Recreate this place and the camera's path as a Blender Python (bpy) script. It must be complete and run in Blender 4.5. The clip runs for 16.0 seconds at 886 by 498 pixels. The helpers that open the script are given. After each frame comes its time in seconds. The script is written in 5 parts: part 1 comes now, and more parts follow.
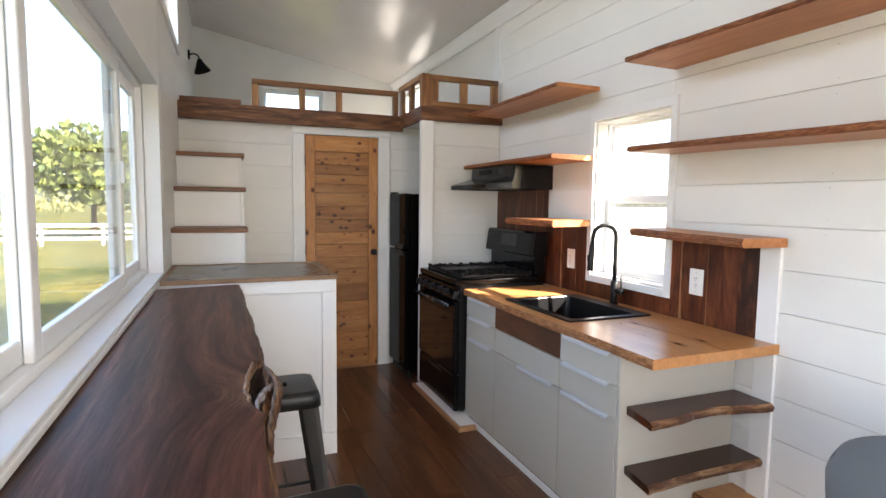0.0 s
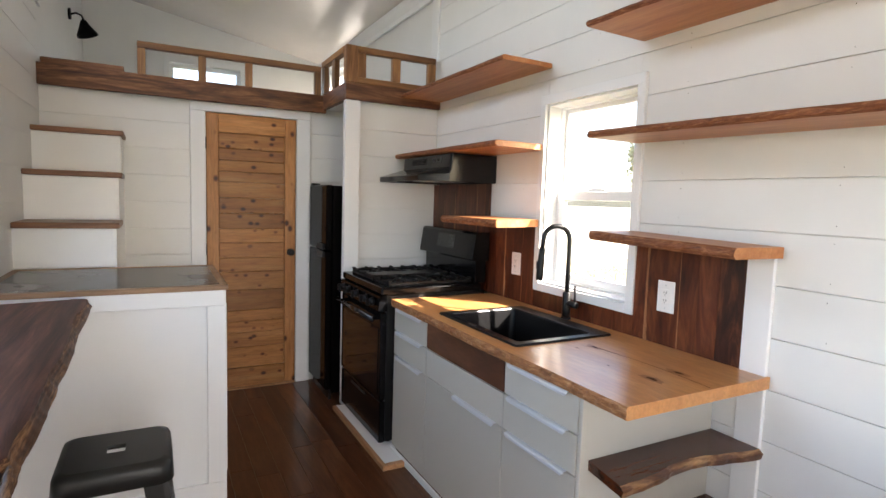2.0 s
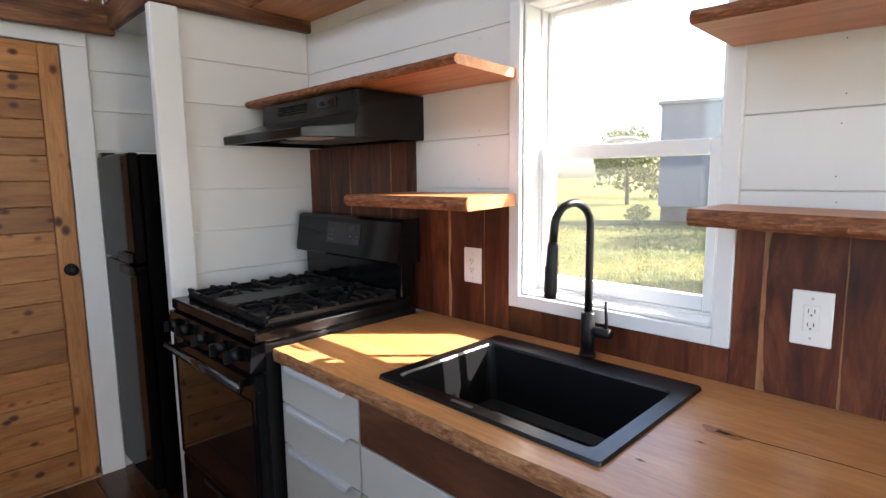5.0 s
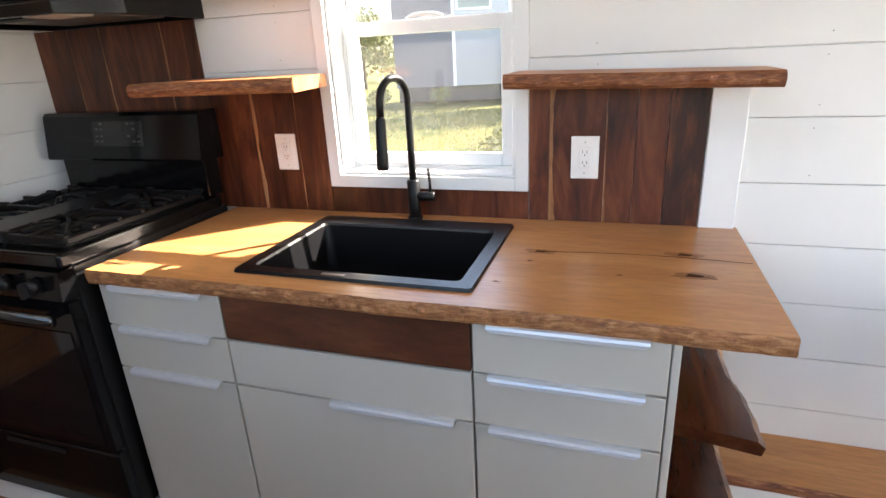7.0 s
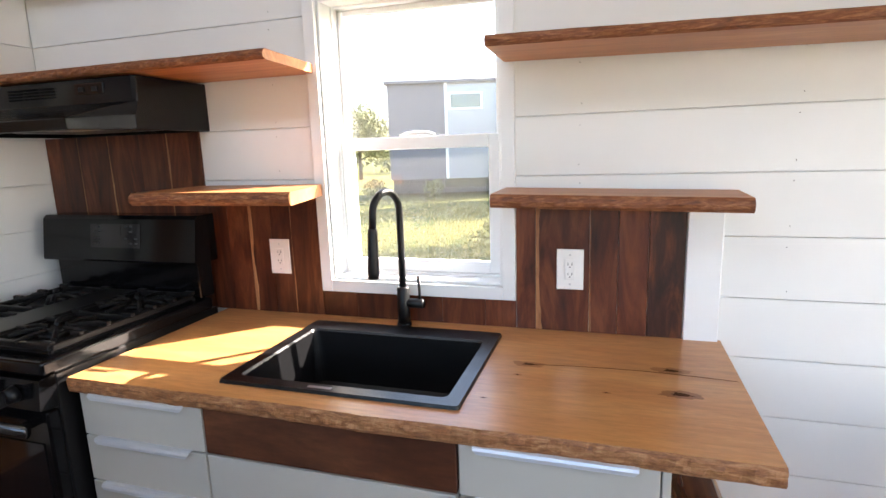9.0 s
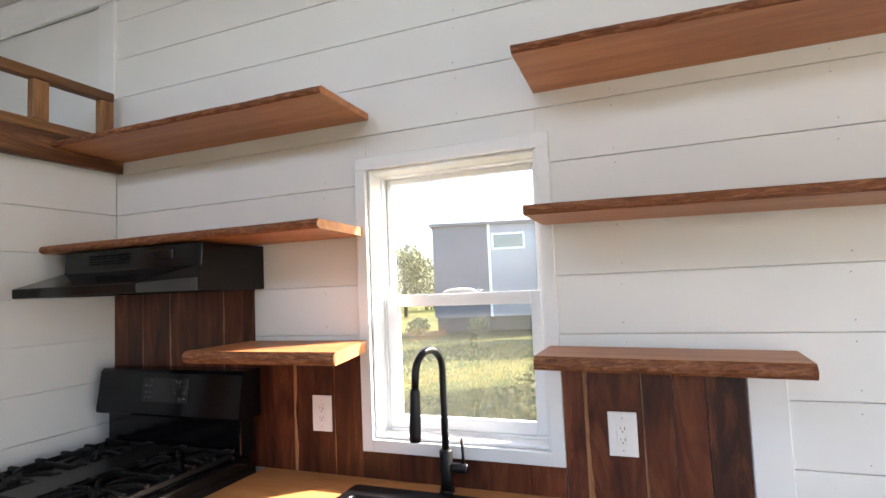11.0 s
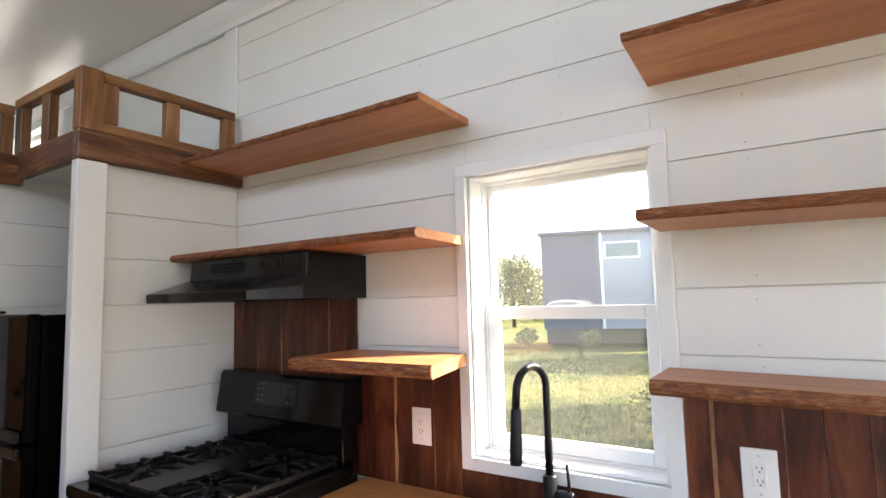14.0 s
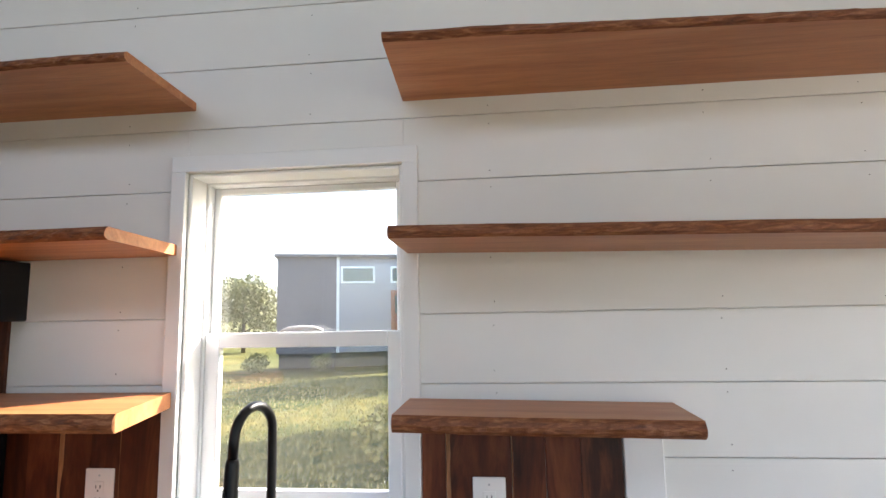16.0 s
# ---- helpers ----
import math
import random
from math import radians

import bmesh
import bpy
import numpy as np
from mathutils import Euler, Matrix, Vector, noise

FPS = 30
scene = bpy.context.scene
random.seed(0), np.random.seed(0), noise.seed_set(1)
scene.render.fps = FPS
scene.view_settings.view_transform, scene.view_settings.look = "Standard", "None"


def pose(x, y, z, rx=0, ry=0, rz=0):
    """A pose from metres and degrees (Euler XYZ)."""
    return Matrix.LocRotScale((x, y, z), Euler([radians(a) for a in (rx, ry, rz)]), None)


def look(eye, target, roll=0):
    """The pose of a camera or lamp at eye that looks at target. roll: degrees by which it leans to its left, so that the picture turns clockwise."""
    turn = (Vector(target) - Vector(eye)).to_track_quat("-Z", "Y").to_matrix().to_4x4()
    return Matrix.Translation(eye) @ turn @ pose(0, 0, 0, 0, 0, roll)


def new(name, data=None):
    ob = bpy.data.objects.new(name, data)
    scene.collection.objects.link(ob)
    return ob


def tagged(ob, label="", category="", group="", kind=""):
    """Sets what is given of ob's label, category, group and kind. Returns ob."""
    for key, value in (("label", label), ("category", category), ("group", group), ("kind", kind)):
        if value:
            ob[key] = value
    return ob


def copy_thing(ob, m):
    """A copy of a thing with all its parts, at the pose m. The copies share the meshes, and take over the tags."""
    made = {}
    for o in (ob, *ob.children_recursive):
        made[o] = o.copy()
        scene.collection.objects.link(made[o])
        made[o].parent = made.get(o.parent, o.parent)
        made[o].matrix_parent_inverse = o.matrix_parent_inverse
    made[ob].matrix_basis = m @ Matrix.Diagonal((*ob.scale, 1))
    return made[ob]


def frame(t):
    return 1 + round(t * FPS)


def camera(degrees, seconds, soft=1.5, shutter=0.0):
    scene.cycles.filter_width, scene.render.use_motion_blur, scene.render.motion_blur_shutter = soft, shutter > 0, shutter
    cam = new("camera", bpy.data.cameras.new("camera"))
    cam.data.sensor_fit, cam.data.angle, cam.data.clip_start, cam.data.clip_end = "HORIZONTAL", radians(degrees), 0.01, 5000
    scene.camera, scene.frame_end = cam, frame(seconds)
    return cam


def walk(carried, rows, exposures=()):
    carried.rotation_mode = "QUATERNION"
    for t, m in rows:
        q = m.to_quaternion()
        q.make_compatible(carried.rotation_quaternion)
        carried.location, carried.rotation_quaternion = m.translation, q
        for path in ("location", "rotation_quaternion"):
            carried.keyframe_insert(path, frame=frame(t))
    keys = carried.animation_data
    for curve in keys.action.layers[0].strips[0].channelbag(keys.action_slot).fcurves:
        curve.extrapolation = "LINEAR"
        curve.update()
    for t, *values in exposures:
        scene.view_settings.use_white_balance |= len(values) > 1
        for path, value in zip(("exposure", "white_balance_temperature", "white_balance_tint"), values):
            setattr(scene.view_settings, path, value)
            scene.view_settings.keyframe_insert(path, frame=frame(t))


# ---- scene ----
cam = camera(78.7, 16.0)
PATH = [
    (0, (0.166, -0.01, 1.531), (0.907, 1.84, 1.361), 0.7),
    (0.5, (0.173, 0.187, 1.532), (1.056, 1.971, 1.341), -0.5),
    (1, (0.23, 0.307, 1.51), (1.181, 2.052, 1.283), -0.2),
    (1.5, (0.366, 0.405, 1.514), (1.328, 2.141, 1.262), 1.1),
    (2, (0.485, 0.506, 1.524), (1.422, 2.264, 1.343), 1.8),
    (2.5, (0.546, 0.672, 1.536), (1.508, 2.417, 1.364), 1.1),
    (3, (0.617, 0.876, 1.554), (1.659, 2.577, 1.414), 0.1),
    (3.2, (0.665, 0.942, 1.56), (1.743, 2.622, 1.432), 0.0),
    (5.3, (0.897, 1.912, 1.476), (2.398, 3.198, 1.172), -1.2),
    (5.5, (0.882, 1.938, 1.472), (2.465, 3.118, 1.151), -1.9),
    (6, (0.771, 1.973, 1.478), (2.53, 2.807, 1.021), -3.2),
    (6.5, (0.655, 1.984, 1.484), (2.449, 2.619, 0.871), -3.4),
    (7, (0.65, 1.991, 1.468), (2.431, 2.602, 0.793), -3.0),
    (7.5, (0.65, 1.992, 1.465), (2.424, 2.595, 0.766), -2.6),
    (8, (0.646, 1.993, 1.486), (2.433, 2.601, 0.825), -3.0),
    (8.5, (0.652, 1.989, 1.523), (2.485, 2.588, 0.993), -2.6),
    (9, (0.645, 1.977, 1.545), (2.52, 2.572, 1.178), -1.9),
    (9.5, (0.634, 1.967, 1.577), (2.526, 2.572, 1.344), -1.8),
    (9.7, (0.628, 1.963, 1.592), (2.527, 2.57, 1.438), -1.8),
    (11.8, (0.672, 1.977, 1.622), (2.483, 2.794, 1.856), -1.6),
    (12, (0.685, 1.988, 1.623), (2.471, 2.86, 1.841), -1.8),
    (12.5, (0.71, 1.997, 1.62), (2.447, 2.97, 1.811), -2.0),
    (13, (0.717, 2.005, 1.617), (2.417, 3.042, 1.8), -2.0),
    (13.5, (0.724, 1.999, 1.623), (2.402, 3.072, 1.803), -1.7),
    (14, (0.732, 1.983, 1.624), (2.399, 3.073, 1.811), -1.5),
    (14.5, (0.747, 1.958, 1.618), (2.418, 3.042, 1.801), -1.1),
    (15, (0.77, 1.913, 1.617), (2.521, 2.862, 1.798), -0.5),
    (15.5, (0.844, 1.951, 1.625), (2.731, 2.581, 1.832), -0.1),
    (16, (0.934, 2.066, 1.628), (2.908, 2.265, 1.879), -1.1),
]
walk(cam, [(t, look(eye, target, roll)) for t, eye, target, roll in PATH], exposures=[(0.0, 2.90, 6310, 15), (1.0, 2.83, 6360, 15), (2.0, 2.87, 6360, 15), (3.0, 2.70, 6260, 15), (5.5, 2.92, 6000, 15), (6.0, 3.28, 6300, 15), (7.0, 3.00, 6300, 15), (7.8, 3.12, 6300, 15), (8.5, 3.17, 6300, 15), (9.5, 2.87, 6150, 16), (12.0, 2.69, 6200, 16), (14.0, 2.80, 6200, 16), (15.0, 2.80, 6150, 16), (16.0, 2.34, 6100, 15)])

# ---- world, sun, window light, exposure ----
SUN = Vector((1.08, -1.16, 1.0)).normalized()          # towards the sun
world = bpy.data.worlds.new("sky")
scene.world = world
world.use_nodes = True
wn = world.node_tree.nodes
sky = wn.new("ShaderNodeTexSky")
sky.sky_type, sky.sun_disc = "NISHITA", False
sky.sun_elevation = math.asin(SUN.z)
sky.sun_rotation = math.atan2(SUN.x, SUN.y)
sky.dust_density = 3.0
world.node_tree.links.new(sky.outputs[0], wn["Background"].inputs[0])
wn["Background"].inputs[1].default_value = 0.15
sun = new("sun", bpy.data.lights.new("sun", "SUN"))
sun.data.energy, sun.data.angle, sun.data.color = 5.0, radians(0.5), (1.0, 0.9, 0.76)
sun.matrix_world = look(SUN * 30, (0, 0, 0))


def window_light(name, eye, target, w, h, watts, color=(0.93, 0.97, 1.0)):
    """Sky light that enters by one window, in its opening."""
    lamp = new(name, bpy.data.lights.new(name, "AREA"))
    lamp.data.shape, lamp.data.size, lamp.data.size_y = "RECTANGLE", w, h
    lamp.data.energy, lamp.data.color = watts, color
    lamp.matrix_world = look(eye, target)
    return lamp


# fill lamp outside an unseen opening, added to light the room from behind
window_light("entry_fill_light", (1.15, -2.77, 1.31), (1.15, 2, 1.31), 1.5, 2.38, 5.0, (1.0, 0.97, 0.92))
# fill lamp behind the added side window, brightens the kitchen wall
window_light("side_fill_light", (-0.37, -0.95, 1.64), (1.2, -0.95, 1.5), 2.1, 1.08, 4.0, (1.0, 0.98, 0.94))
window_light("clerestory_light", (-0.37, 3.3, 3.04), (1.2, 3.3, 2.3), 3.3, 0.46, 3.2, (0.97, 0.98, 1.0))

# ---- materials ----


def mat(name, rough=0.5, metal=0.0, spec=0.5):
    m = bpy.data.materials.new(name)
    m.use_nodes = True
    n = m.node_tree.nodes
    b = n["Principled BSDF"]
    b.inputs["Roughness"].default_value, b.inputs["Metallic"].default_value = rough, metal
    b.inputs["Specular IOR Level"].default_value = spec
    return m, n, m.node_tree.links, b


def mapped(n, l, scale, coord="Object", shift=True):
    tc = n.new("ShaderNodeTexCoord")
    mp = n.new("ShaderNodeMapping")
    mp.inputs["Scale"].default_value = scale
    l.new(tc.outputs[coord], mp.inputs[0])
    if shift:
        info = n.new("ShaderNodeObjectInfo")
        mul = n.new("ShaderNodeMath")
        mul.operation = "MULTIPLY"
        mul.inputs[1].default_value = 37.0
        l.new(info.outputs["Random"], mul.inputs[0])
        l.new(mul.outputs[0], mp.inputs["Location"])
    return mp


def noise_tex(n, l, vec, scale, detail=4.0, rough=0.55, dist=0.0):
    t = n.new("ShaderNodeTexNoise")
    t.inputs["Scale"].default_value, t.inputs["Detail"].default_value = scale, detail
    t.inputs["Roughness"].default_value, t.inputs["Distortion"].default_value = rough, dist
    l.new(vec.outputs[0], t.inputs["Vector"])
    return t


def ramp(n, l, fac, stops):
    r = n.new("ShaderNodeValToRGB")
    e = r.color_ramp.elements
    while len(e) < len(stops):
        e.new(0.5)
    for k, (p, c) in enumerate(stops):
        e[k].position, e[k].color = p, (*c, 1)
    l.new(fac, r.inputs[0])
    return r


def mix(n, l, kind, fac, a, b):
    m = n.new("ShaderNodeMix")
    m.data_type, m.blend_type = "RGBA", kind
    if isinstance(fac, float):
        m.inputs[0].default_value = fac
    else:
        l.new(fac, m.inputs[0])
    for k, v in ((6, a), (7, b)):
        if isinstance(v, tuple):
            m.inputs[k].default_value = (*v, 1)
        else:
            l.new(v, m.inputs[k])
    return m.outputs[2]


def bump(n, l, b, height, strength=0.2, dist=0.002):
    k = n.new("ShaderNodeBump")
    k.inputs["Strength"].default_value, k.inputs["Distance"].default_value = strength, dist
    l.new(height, k.inputs["Height"])
    l.new(k.outputs[0], b.inputs["Normal"])


def paint(name, color, rough=0.45, dirt=0.06, spec=0.5, grain=220.0, metal=0.0, relief=0.08):
    """Painted or moulded surface with faint mottling and orange peel."""
    m, n, l, b = mat(name, rough, metal, spec)
    mp = mapped(n, l, (1, 1, 1))
    big, fine = noise_tex(n, l, mp, 2.3, 5), noise_tex(n, l, mp, grain, 2)
    dark = tuple(c * (1 - dirt) for c in color)
    col = ramp(n, l, big.outputs[0], [(0.3, dark), (0.65, color)])
    l.new(col.outputs[0], b.inputs["Base Color"])
    rr = n.new("ShaderNodeMapRange")
    rr.inputs[3].default_value, rr.inputs[4].default_value = rough * 0.85, min(1, rough * 1.2)
    l.new(big.outputs[0], rr.inputs[0])
    l.new(rr.outputs[0], b.inputs["Roughness"])
    bump(n, l, b, fine.outputs[0], relief, 0.001)
    return m


def wood(name, tones, along="y", rough=0.4, stretch=14.0, scale=3.0, vary=0.25, knots=0.0, spec=0.4, coat=0.0, streak=None, contrast=0.7, warp=0.9):
    """Wood with grain along one axis: tones dark, mid, light; streak: a pale sapwood tone."""
    m, n, l, b = mat(name, rough, 0, spec)
    sc = {"x": (1, stretch, stretch), "y": (stretch, 1, stretch), "z": (stretch, stretch, 1)}[along]
    mp = mapped(n, l, tuple(s * scale / 3 for s in sc))
    wide = noise_tex(n, l, mp, 1.1, 6, 0.6, warp)
    fine = noise_tex(n, l, mp, 9.0, 6, 0.7, 0.4)
    col = ramp(n, l, wide.outputs[0], [(0.28, tones[0]), (0.5, tones[1]), (0.72, tones[2])]).outputs[0]
    fr = ramp(n, l, fine.outputs[0], [(0.35, (0.55, 0.55, 0.55)), (0.6, (1, 1, 1))])
    col = mix(n, l, "MULTIPLY", contrast, col, fr.outputs[0])
    if streak:
        st = noise_tex(n, l, mp, 0.55, 3, 0.5, 0.3)
        sr = ramp(n, l, st.outputs[0], [(0.66, (0, 0, 0)), (0.72, (1, 1, 1))])
        col = mix(n, l, "MIX", sr.outputs[0], col, streak)
    if knots:
        iso = mapped(n, l, {"x": (3.6, 5, 5), "y": (5, 3.6, 5), "z": (5, 5, 3.6)}[along])
        v = n.new("ShaderNodeTexVoronoi")
        v.inputs["Scale"].default_value = knots
        l.new(iso.outputs[0], v.inputs["Vector"])
        kr = ramp(n, l, v.outputs["Distance"], [(0.11, (0.04, 0.015, 0.01)), (0.17, (0.25, 0.11, 0.05)), (0.30, (1, 1, 1))])
        few = ramp(n, l, v.outputs["Color"], [(0.37, (0, 0, 0)), (0.40, (0.95, 0.95, 0.95))])
        col = mix(n, l, "MULTIPLY", few.outputs[0], col, kr.outputs[0])
    info = n.new("ShaderNodeObjectInfo")
    vr = ramp(n, l, info.outputs["Random"], [(0, (1 - vary,) * 3), (1, (1 + 0.0 * vary, 1, 1))])
    col = mix(n, l, "MULTIPLY", 1.0, col, vr.outputs[0])
    l.new(col, b.inputs["Base Color"])
    b.inputs["Coat Weight"].default_value = coat
    bump(n, l, b, fine.outputs[0], 0.15, 0.001)
    return m


WHITE = paint("white_wall_paint", (0.79, 0.787, 0.765), 0.5, 0.05)
TRIMW = paint("white_trim_paint", (0.81, 0.815, 0.81), 0.38, 0.04)
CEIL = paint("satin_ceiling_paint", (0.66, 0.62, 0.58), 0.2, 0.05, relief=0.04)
VINYL = paint("white_vinyl", (0.84, 0.85, 0.85), 0.3, 0.02)
GREY = paint("grey_cabinet_laminate", (0.47, 0.45, 0.395), 0.42, 0.03, relief=0.03)
ALU = paint("satin_aluminium", (0.62, 0.64, 0.67), 0.35, 0.05, metal=0.35)
BLACK = paint("black_enamel", (0.004, 0.004, 0.0045), 0.12, 0.2, relief=0.02, spec=0.22)
BLACKM = paint("matte_black_metal", (0.005, 0.005, 0.0055), 0.4, 0.25, spec=0.3)
IRON = paint("cast_iron", (0.005, 0.005, 0.005), 0.5, 0.3, relief=0.3, spec=0.3)
SINKB = paint("black_granite_composite", (0.006, 0.006, 0.0065), 0.3, 0.2, spec=0.35, grain=900, relief=0.15)
BLACKG = paint("black_oven_glass", (0.006, 0.006, 0.007), 0.05, 0.1, relief=0.0)
FRIDGE = paint("black_fridge_steel", (0.0035, 0.003, 0.0028), 0.06, 0.2, relief=0.02, spec=0.03)
STEEL = paint("brushed_steel", (0.55, 0.55, 0.55), 0.3, 0.1, metal=1.0)
GUN = paint("gunmetal_stool", (0.022, 0.022, 0.021), 0.36, 0.3, metal=0.2, spec=0.35)
PLASTIC = paint("slate_blue_plastic", (0.16, 0.19, 0.23), 0.45, 0.08)
SLATE = paint("dark_box_lid", (0.075, 0.058, 0.046), 0.26, 0.35, relief=0.1)
OUTLET = paint("outlet_plastic", (0.84, 0.83, 0.80), 0.3, 0.02, relief=0.0)
PINK = paint("warm_outlet_plastic", (0.82, 0.76, 0.72), 0.3, 0.02, relief=0.0)
GAP = paint("dark_gap", (0.10, 0.09, 0.08), 0.8, 0.3)
SLOT = paint("black_vent_slot", (0.002, 0.002, 0.002), 0.9, 0.3, spec=0.1)
LENS = paint("cream_light_lens", (0.55, 0.52, 0.46), 0.35, 0.1)
FILTER = paint("greasy_filter_mesh", (0.20, 0.19, 0.18), 0.5, 0.4, grain=500, relief=0.8, metal=0.6)
PRINT = paint("pale_print", (0.045, 0.047, 0.05), 0.5, 0.1)
PANELG = paint("control_glass", (0.006, 0.0065, 0.008), 0.1, 0.1, relief=0.0)
CEDAR_Y = wood("oak_shelf", [(0.42, 0.15, 0.05), (0.54, 0.215, 0.076), (0.64, 0.295, 0.118)], "y", 0.42, contrast=0.45)
BARK = wood("rough_live_edge", [(0.090, 0.027, 0.011), (0.25, 0.083, 0.031), (0.46, 0.22, 0.095)], "y", 0.6, stretch=6, scale=50, vary=0.1, contrast=0.55)
OAKTOP = wood("oak_counter", [(0.47, 0.20, 0.064), (0.56, 0.26, 0.088), (0.62, 0.315, 0.12)], "y", 0.3, stretch=7, scale=3.6, vary=0.03, coat=0.1, contrast=0.5)
WALNUT_Y = wood("walnut_slab", [(0.045, 0.014, 0.007), (0.10, 0.033, 0.015), (0.19, 0.07, 0.032)], "y", 0.4, stretch=4, scale=4, vary=0.1)
WALNUT_X = wood("walnut_end_shelf", [(0.028, 0.0072, 0.003), (0.074, 0.0195, 0.007), (0.135, 0.041, 0.0145)], "x", 0.22, stretch=8, scale=3, vary=0.1)
WALNUT_Z = wood("walnut_backsplash", [(0.034, 0.0082, 0.0035), (0.118, 0.0285, 0.0107), (0.245, 0.074, 0.0275)], "z", 0.38, stretch=5.5, scale=4.2, vary=0.5, warp=2.2, contrast=0.5)
BEAM_X = wood("stained_loft_beam", [(0.035, 0.011, 0.004), (0.150, 0.055, 0.020), (0.36, 0.165, 0.068)], "x", 0.45, stretch=8, scale=4.0, vary=0.1, contrast=0.7, warp=2.4)
BEAM_Y = wood("stained_loft_beam_side", [(0.035, 0.011, 0.004), (0.150, 0.055, 0.020), (0.36, 0.165, 0.068)], "y", 0.45, stretch=8, scale=4.0, vary=0.1, contrast=0.7, warp=2.4)
RAIL_X = wood("stained_rail", [(0.12, 0.046, 0.015), (0.27, 0.118, 0.040), (0.47, 0.235, 0.088)], "x", 0.42, vary=0.3, scale=2.6, warp=1.4, contrast=0.45)
RAIL_Y = wood("stained_rail_side", [(0.12, 0.046, 0.015), (0.27, 0.118, 0.040), (0.47, 0.235, 0.088)], "y", 0.42, vary=0.3, scale=2.6, warp=1.4, contrast=0.45)
RAIL_Z = wood("stained_rail_post", [(0.17, 0.068, 0.023), (0.31, 0.140, 0.050), (0.52, 0.275, 0.10)], "z", 0.42, vary=0.5, scale=2.8, warp=1.8, contrast=0.45)
TREAD = wood("stained_stair_tread", [(0.13, 0.05, 0.02), (0.23, 0.095, 0.04), (0.33, 0.15, 0.07)], "x", 0.42)
PINE_X = wood("knotty_pine_board", [(0.38, 0.14, 0.034), (0.52, 0.22, 0.06), (0.62, 0.30, 0.10)], "x", 0.42, stretch=10, scale=2.6, vary=0.4, knots=3.2)
PINE_Z = wood("knotty_pine_stile", [(0.36, 0.135, 0.034), (0.48, 0.205, 0.06), (0.56, 0.265, 0.095)], "z", 0.42, stretch=10, scale=2.6, vary=0.2, knots=2.6)
FLOORW = wood("dark_hardwood_floor", [(0.065, 0.021, 0.008), (0.135, 0.049, 0.019), (0.24, 0.094, 0.037)], "y", 0.3, stretch=9, scale=2.4, vary=0.5, coat=0.2)
EDGEW = wood("pine_edging", [(0.38, 0.18, 0.08), (0.5, 0.26, 0.12), (0.6, 0.35, 0.18)], "y", 0.45)


def glass_mat():
    m = bpy.data.materials.new("window_glass")
    m.use_nodes = True
    n, l = m.node_tree.nodes, m.node_tree.links
    n.remove(n["Principled BSDF"])
    tr, gl, mx, fr = (n.new("ShaderNode" + k) for k in ("BsdfTransparent", "BsdfGlossy", "MixShader", "LayerWeight"))
    pw = n.new("ShaderNodeMath")
    pw.operation = "POWER"
    pw.inputs[1].default_value = 5.0
    ad = n.new("ShaderNodeMath")
    ad.operation = "MULTIPLY_ADD"
    ad.inputs[1].default_value, ad.inputs[2].default_value = 0.75, 0.04
    tr.inputs[0].default_value = (0.94, 0.96, 0.95, 1)
    gl.inputs["Roughness"].default_value = 0.02
    fr.inputs[0].default_value = 0.5
    l.new(fr.outputs["Facing"], pw.inputs[0])
    l.new(pw.outputs[0], ad.inputs[0])
    # thin pale film: dusty glass, with the window's veiling glare put into it
    dust_veil, film = n.new("ShaderNodeBsdfTranslucent"), n.new("ShaderNodeMixShader")
    dust_veil.inputs[0].default_value = (0.9, 0.88, 0.84, 1)
    dm = mapped(n, l, (1, 1, 1))
    dr = ramp(n, l, noise_tex(n, l, dm, 3.0, 5).outputs[0], [(0.3, (0.008,) * 3), (0.7, (0.016,) * 3)])
    l.new(dr.outputs[0], film.inputs[0])
    l.new(tr.outputs[0], film.inputs[1])
    l.new(dust_veil.outputs[0], film.inputs[2])
    l.new(ad.outputs[0], mx.inputs[0])
    l.new(film.outputs[0], mx.inputs[1])
    l.new(gl.outputs[0], mx.inputs[2])
    l.new(mx.outputs[0], n["Material Output"].inputs[0])
    return m


GLASS = glass_mat()


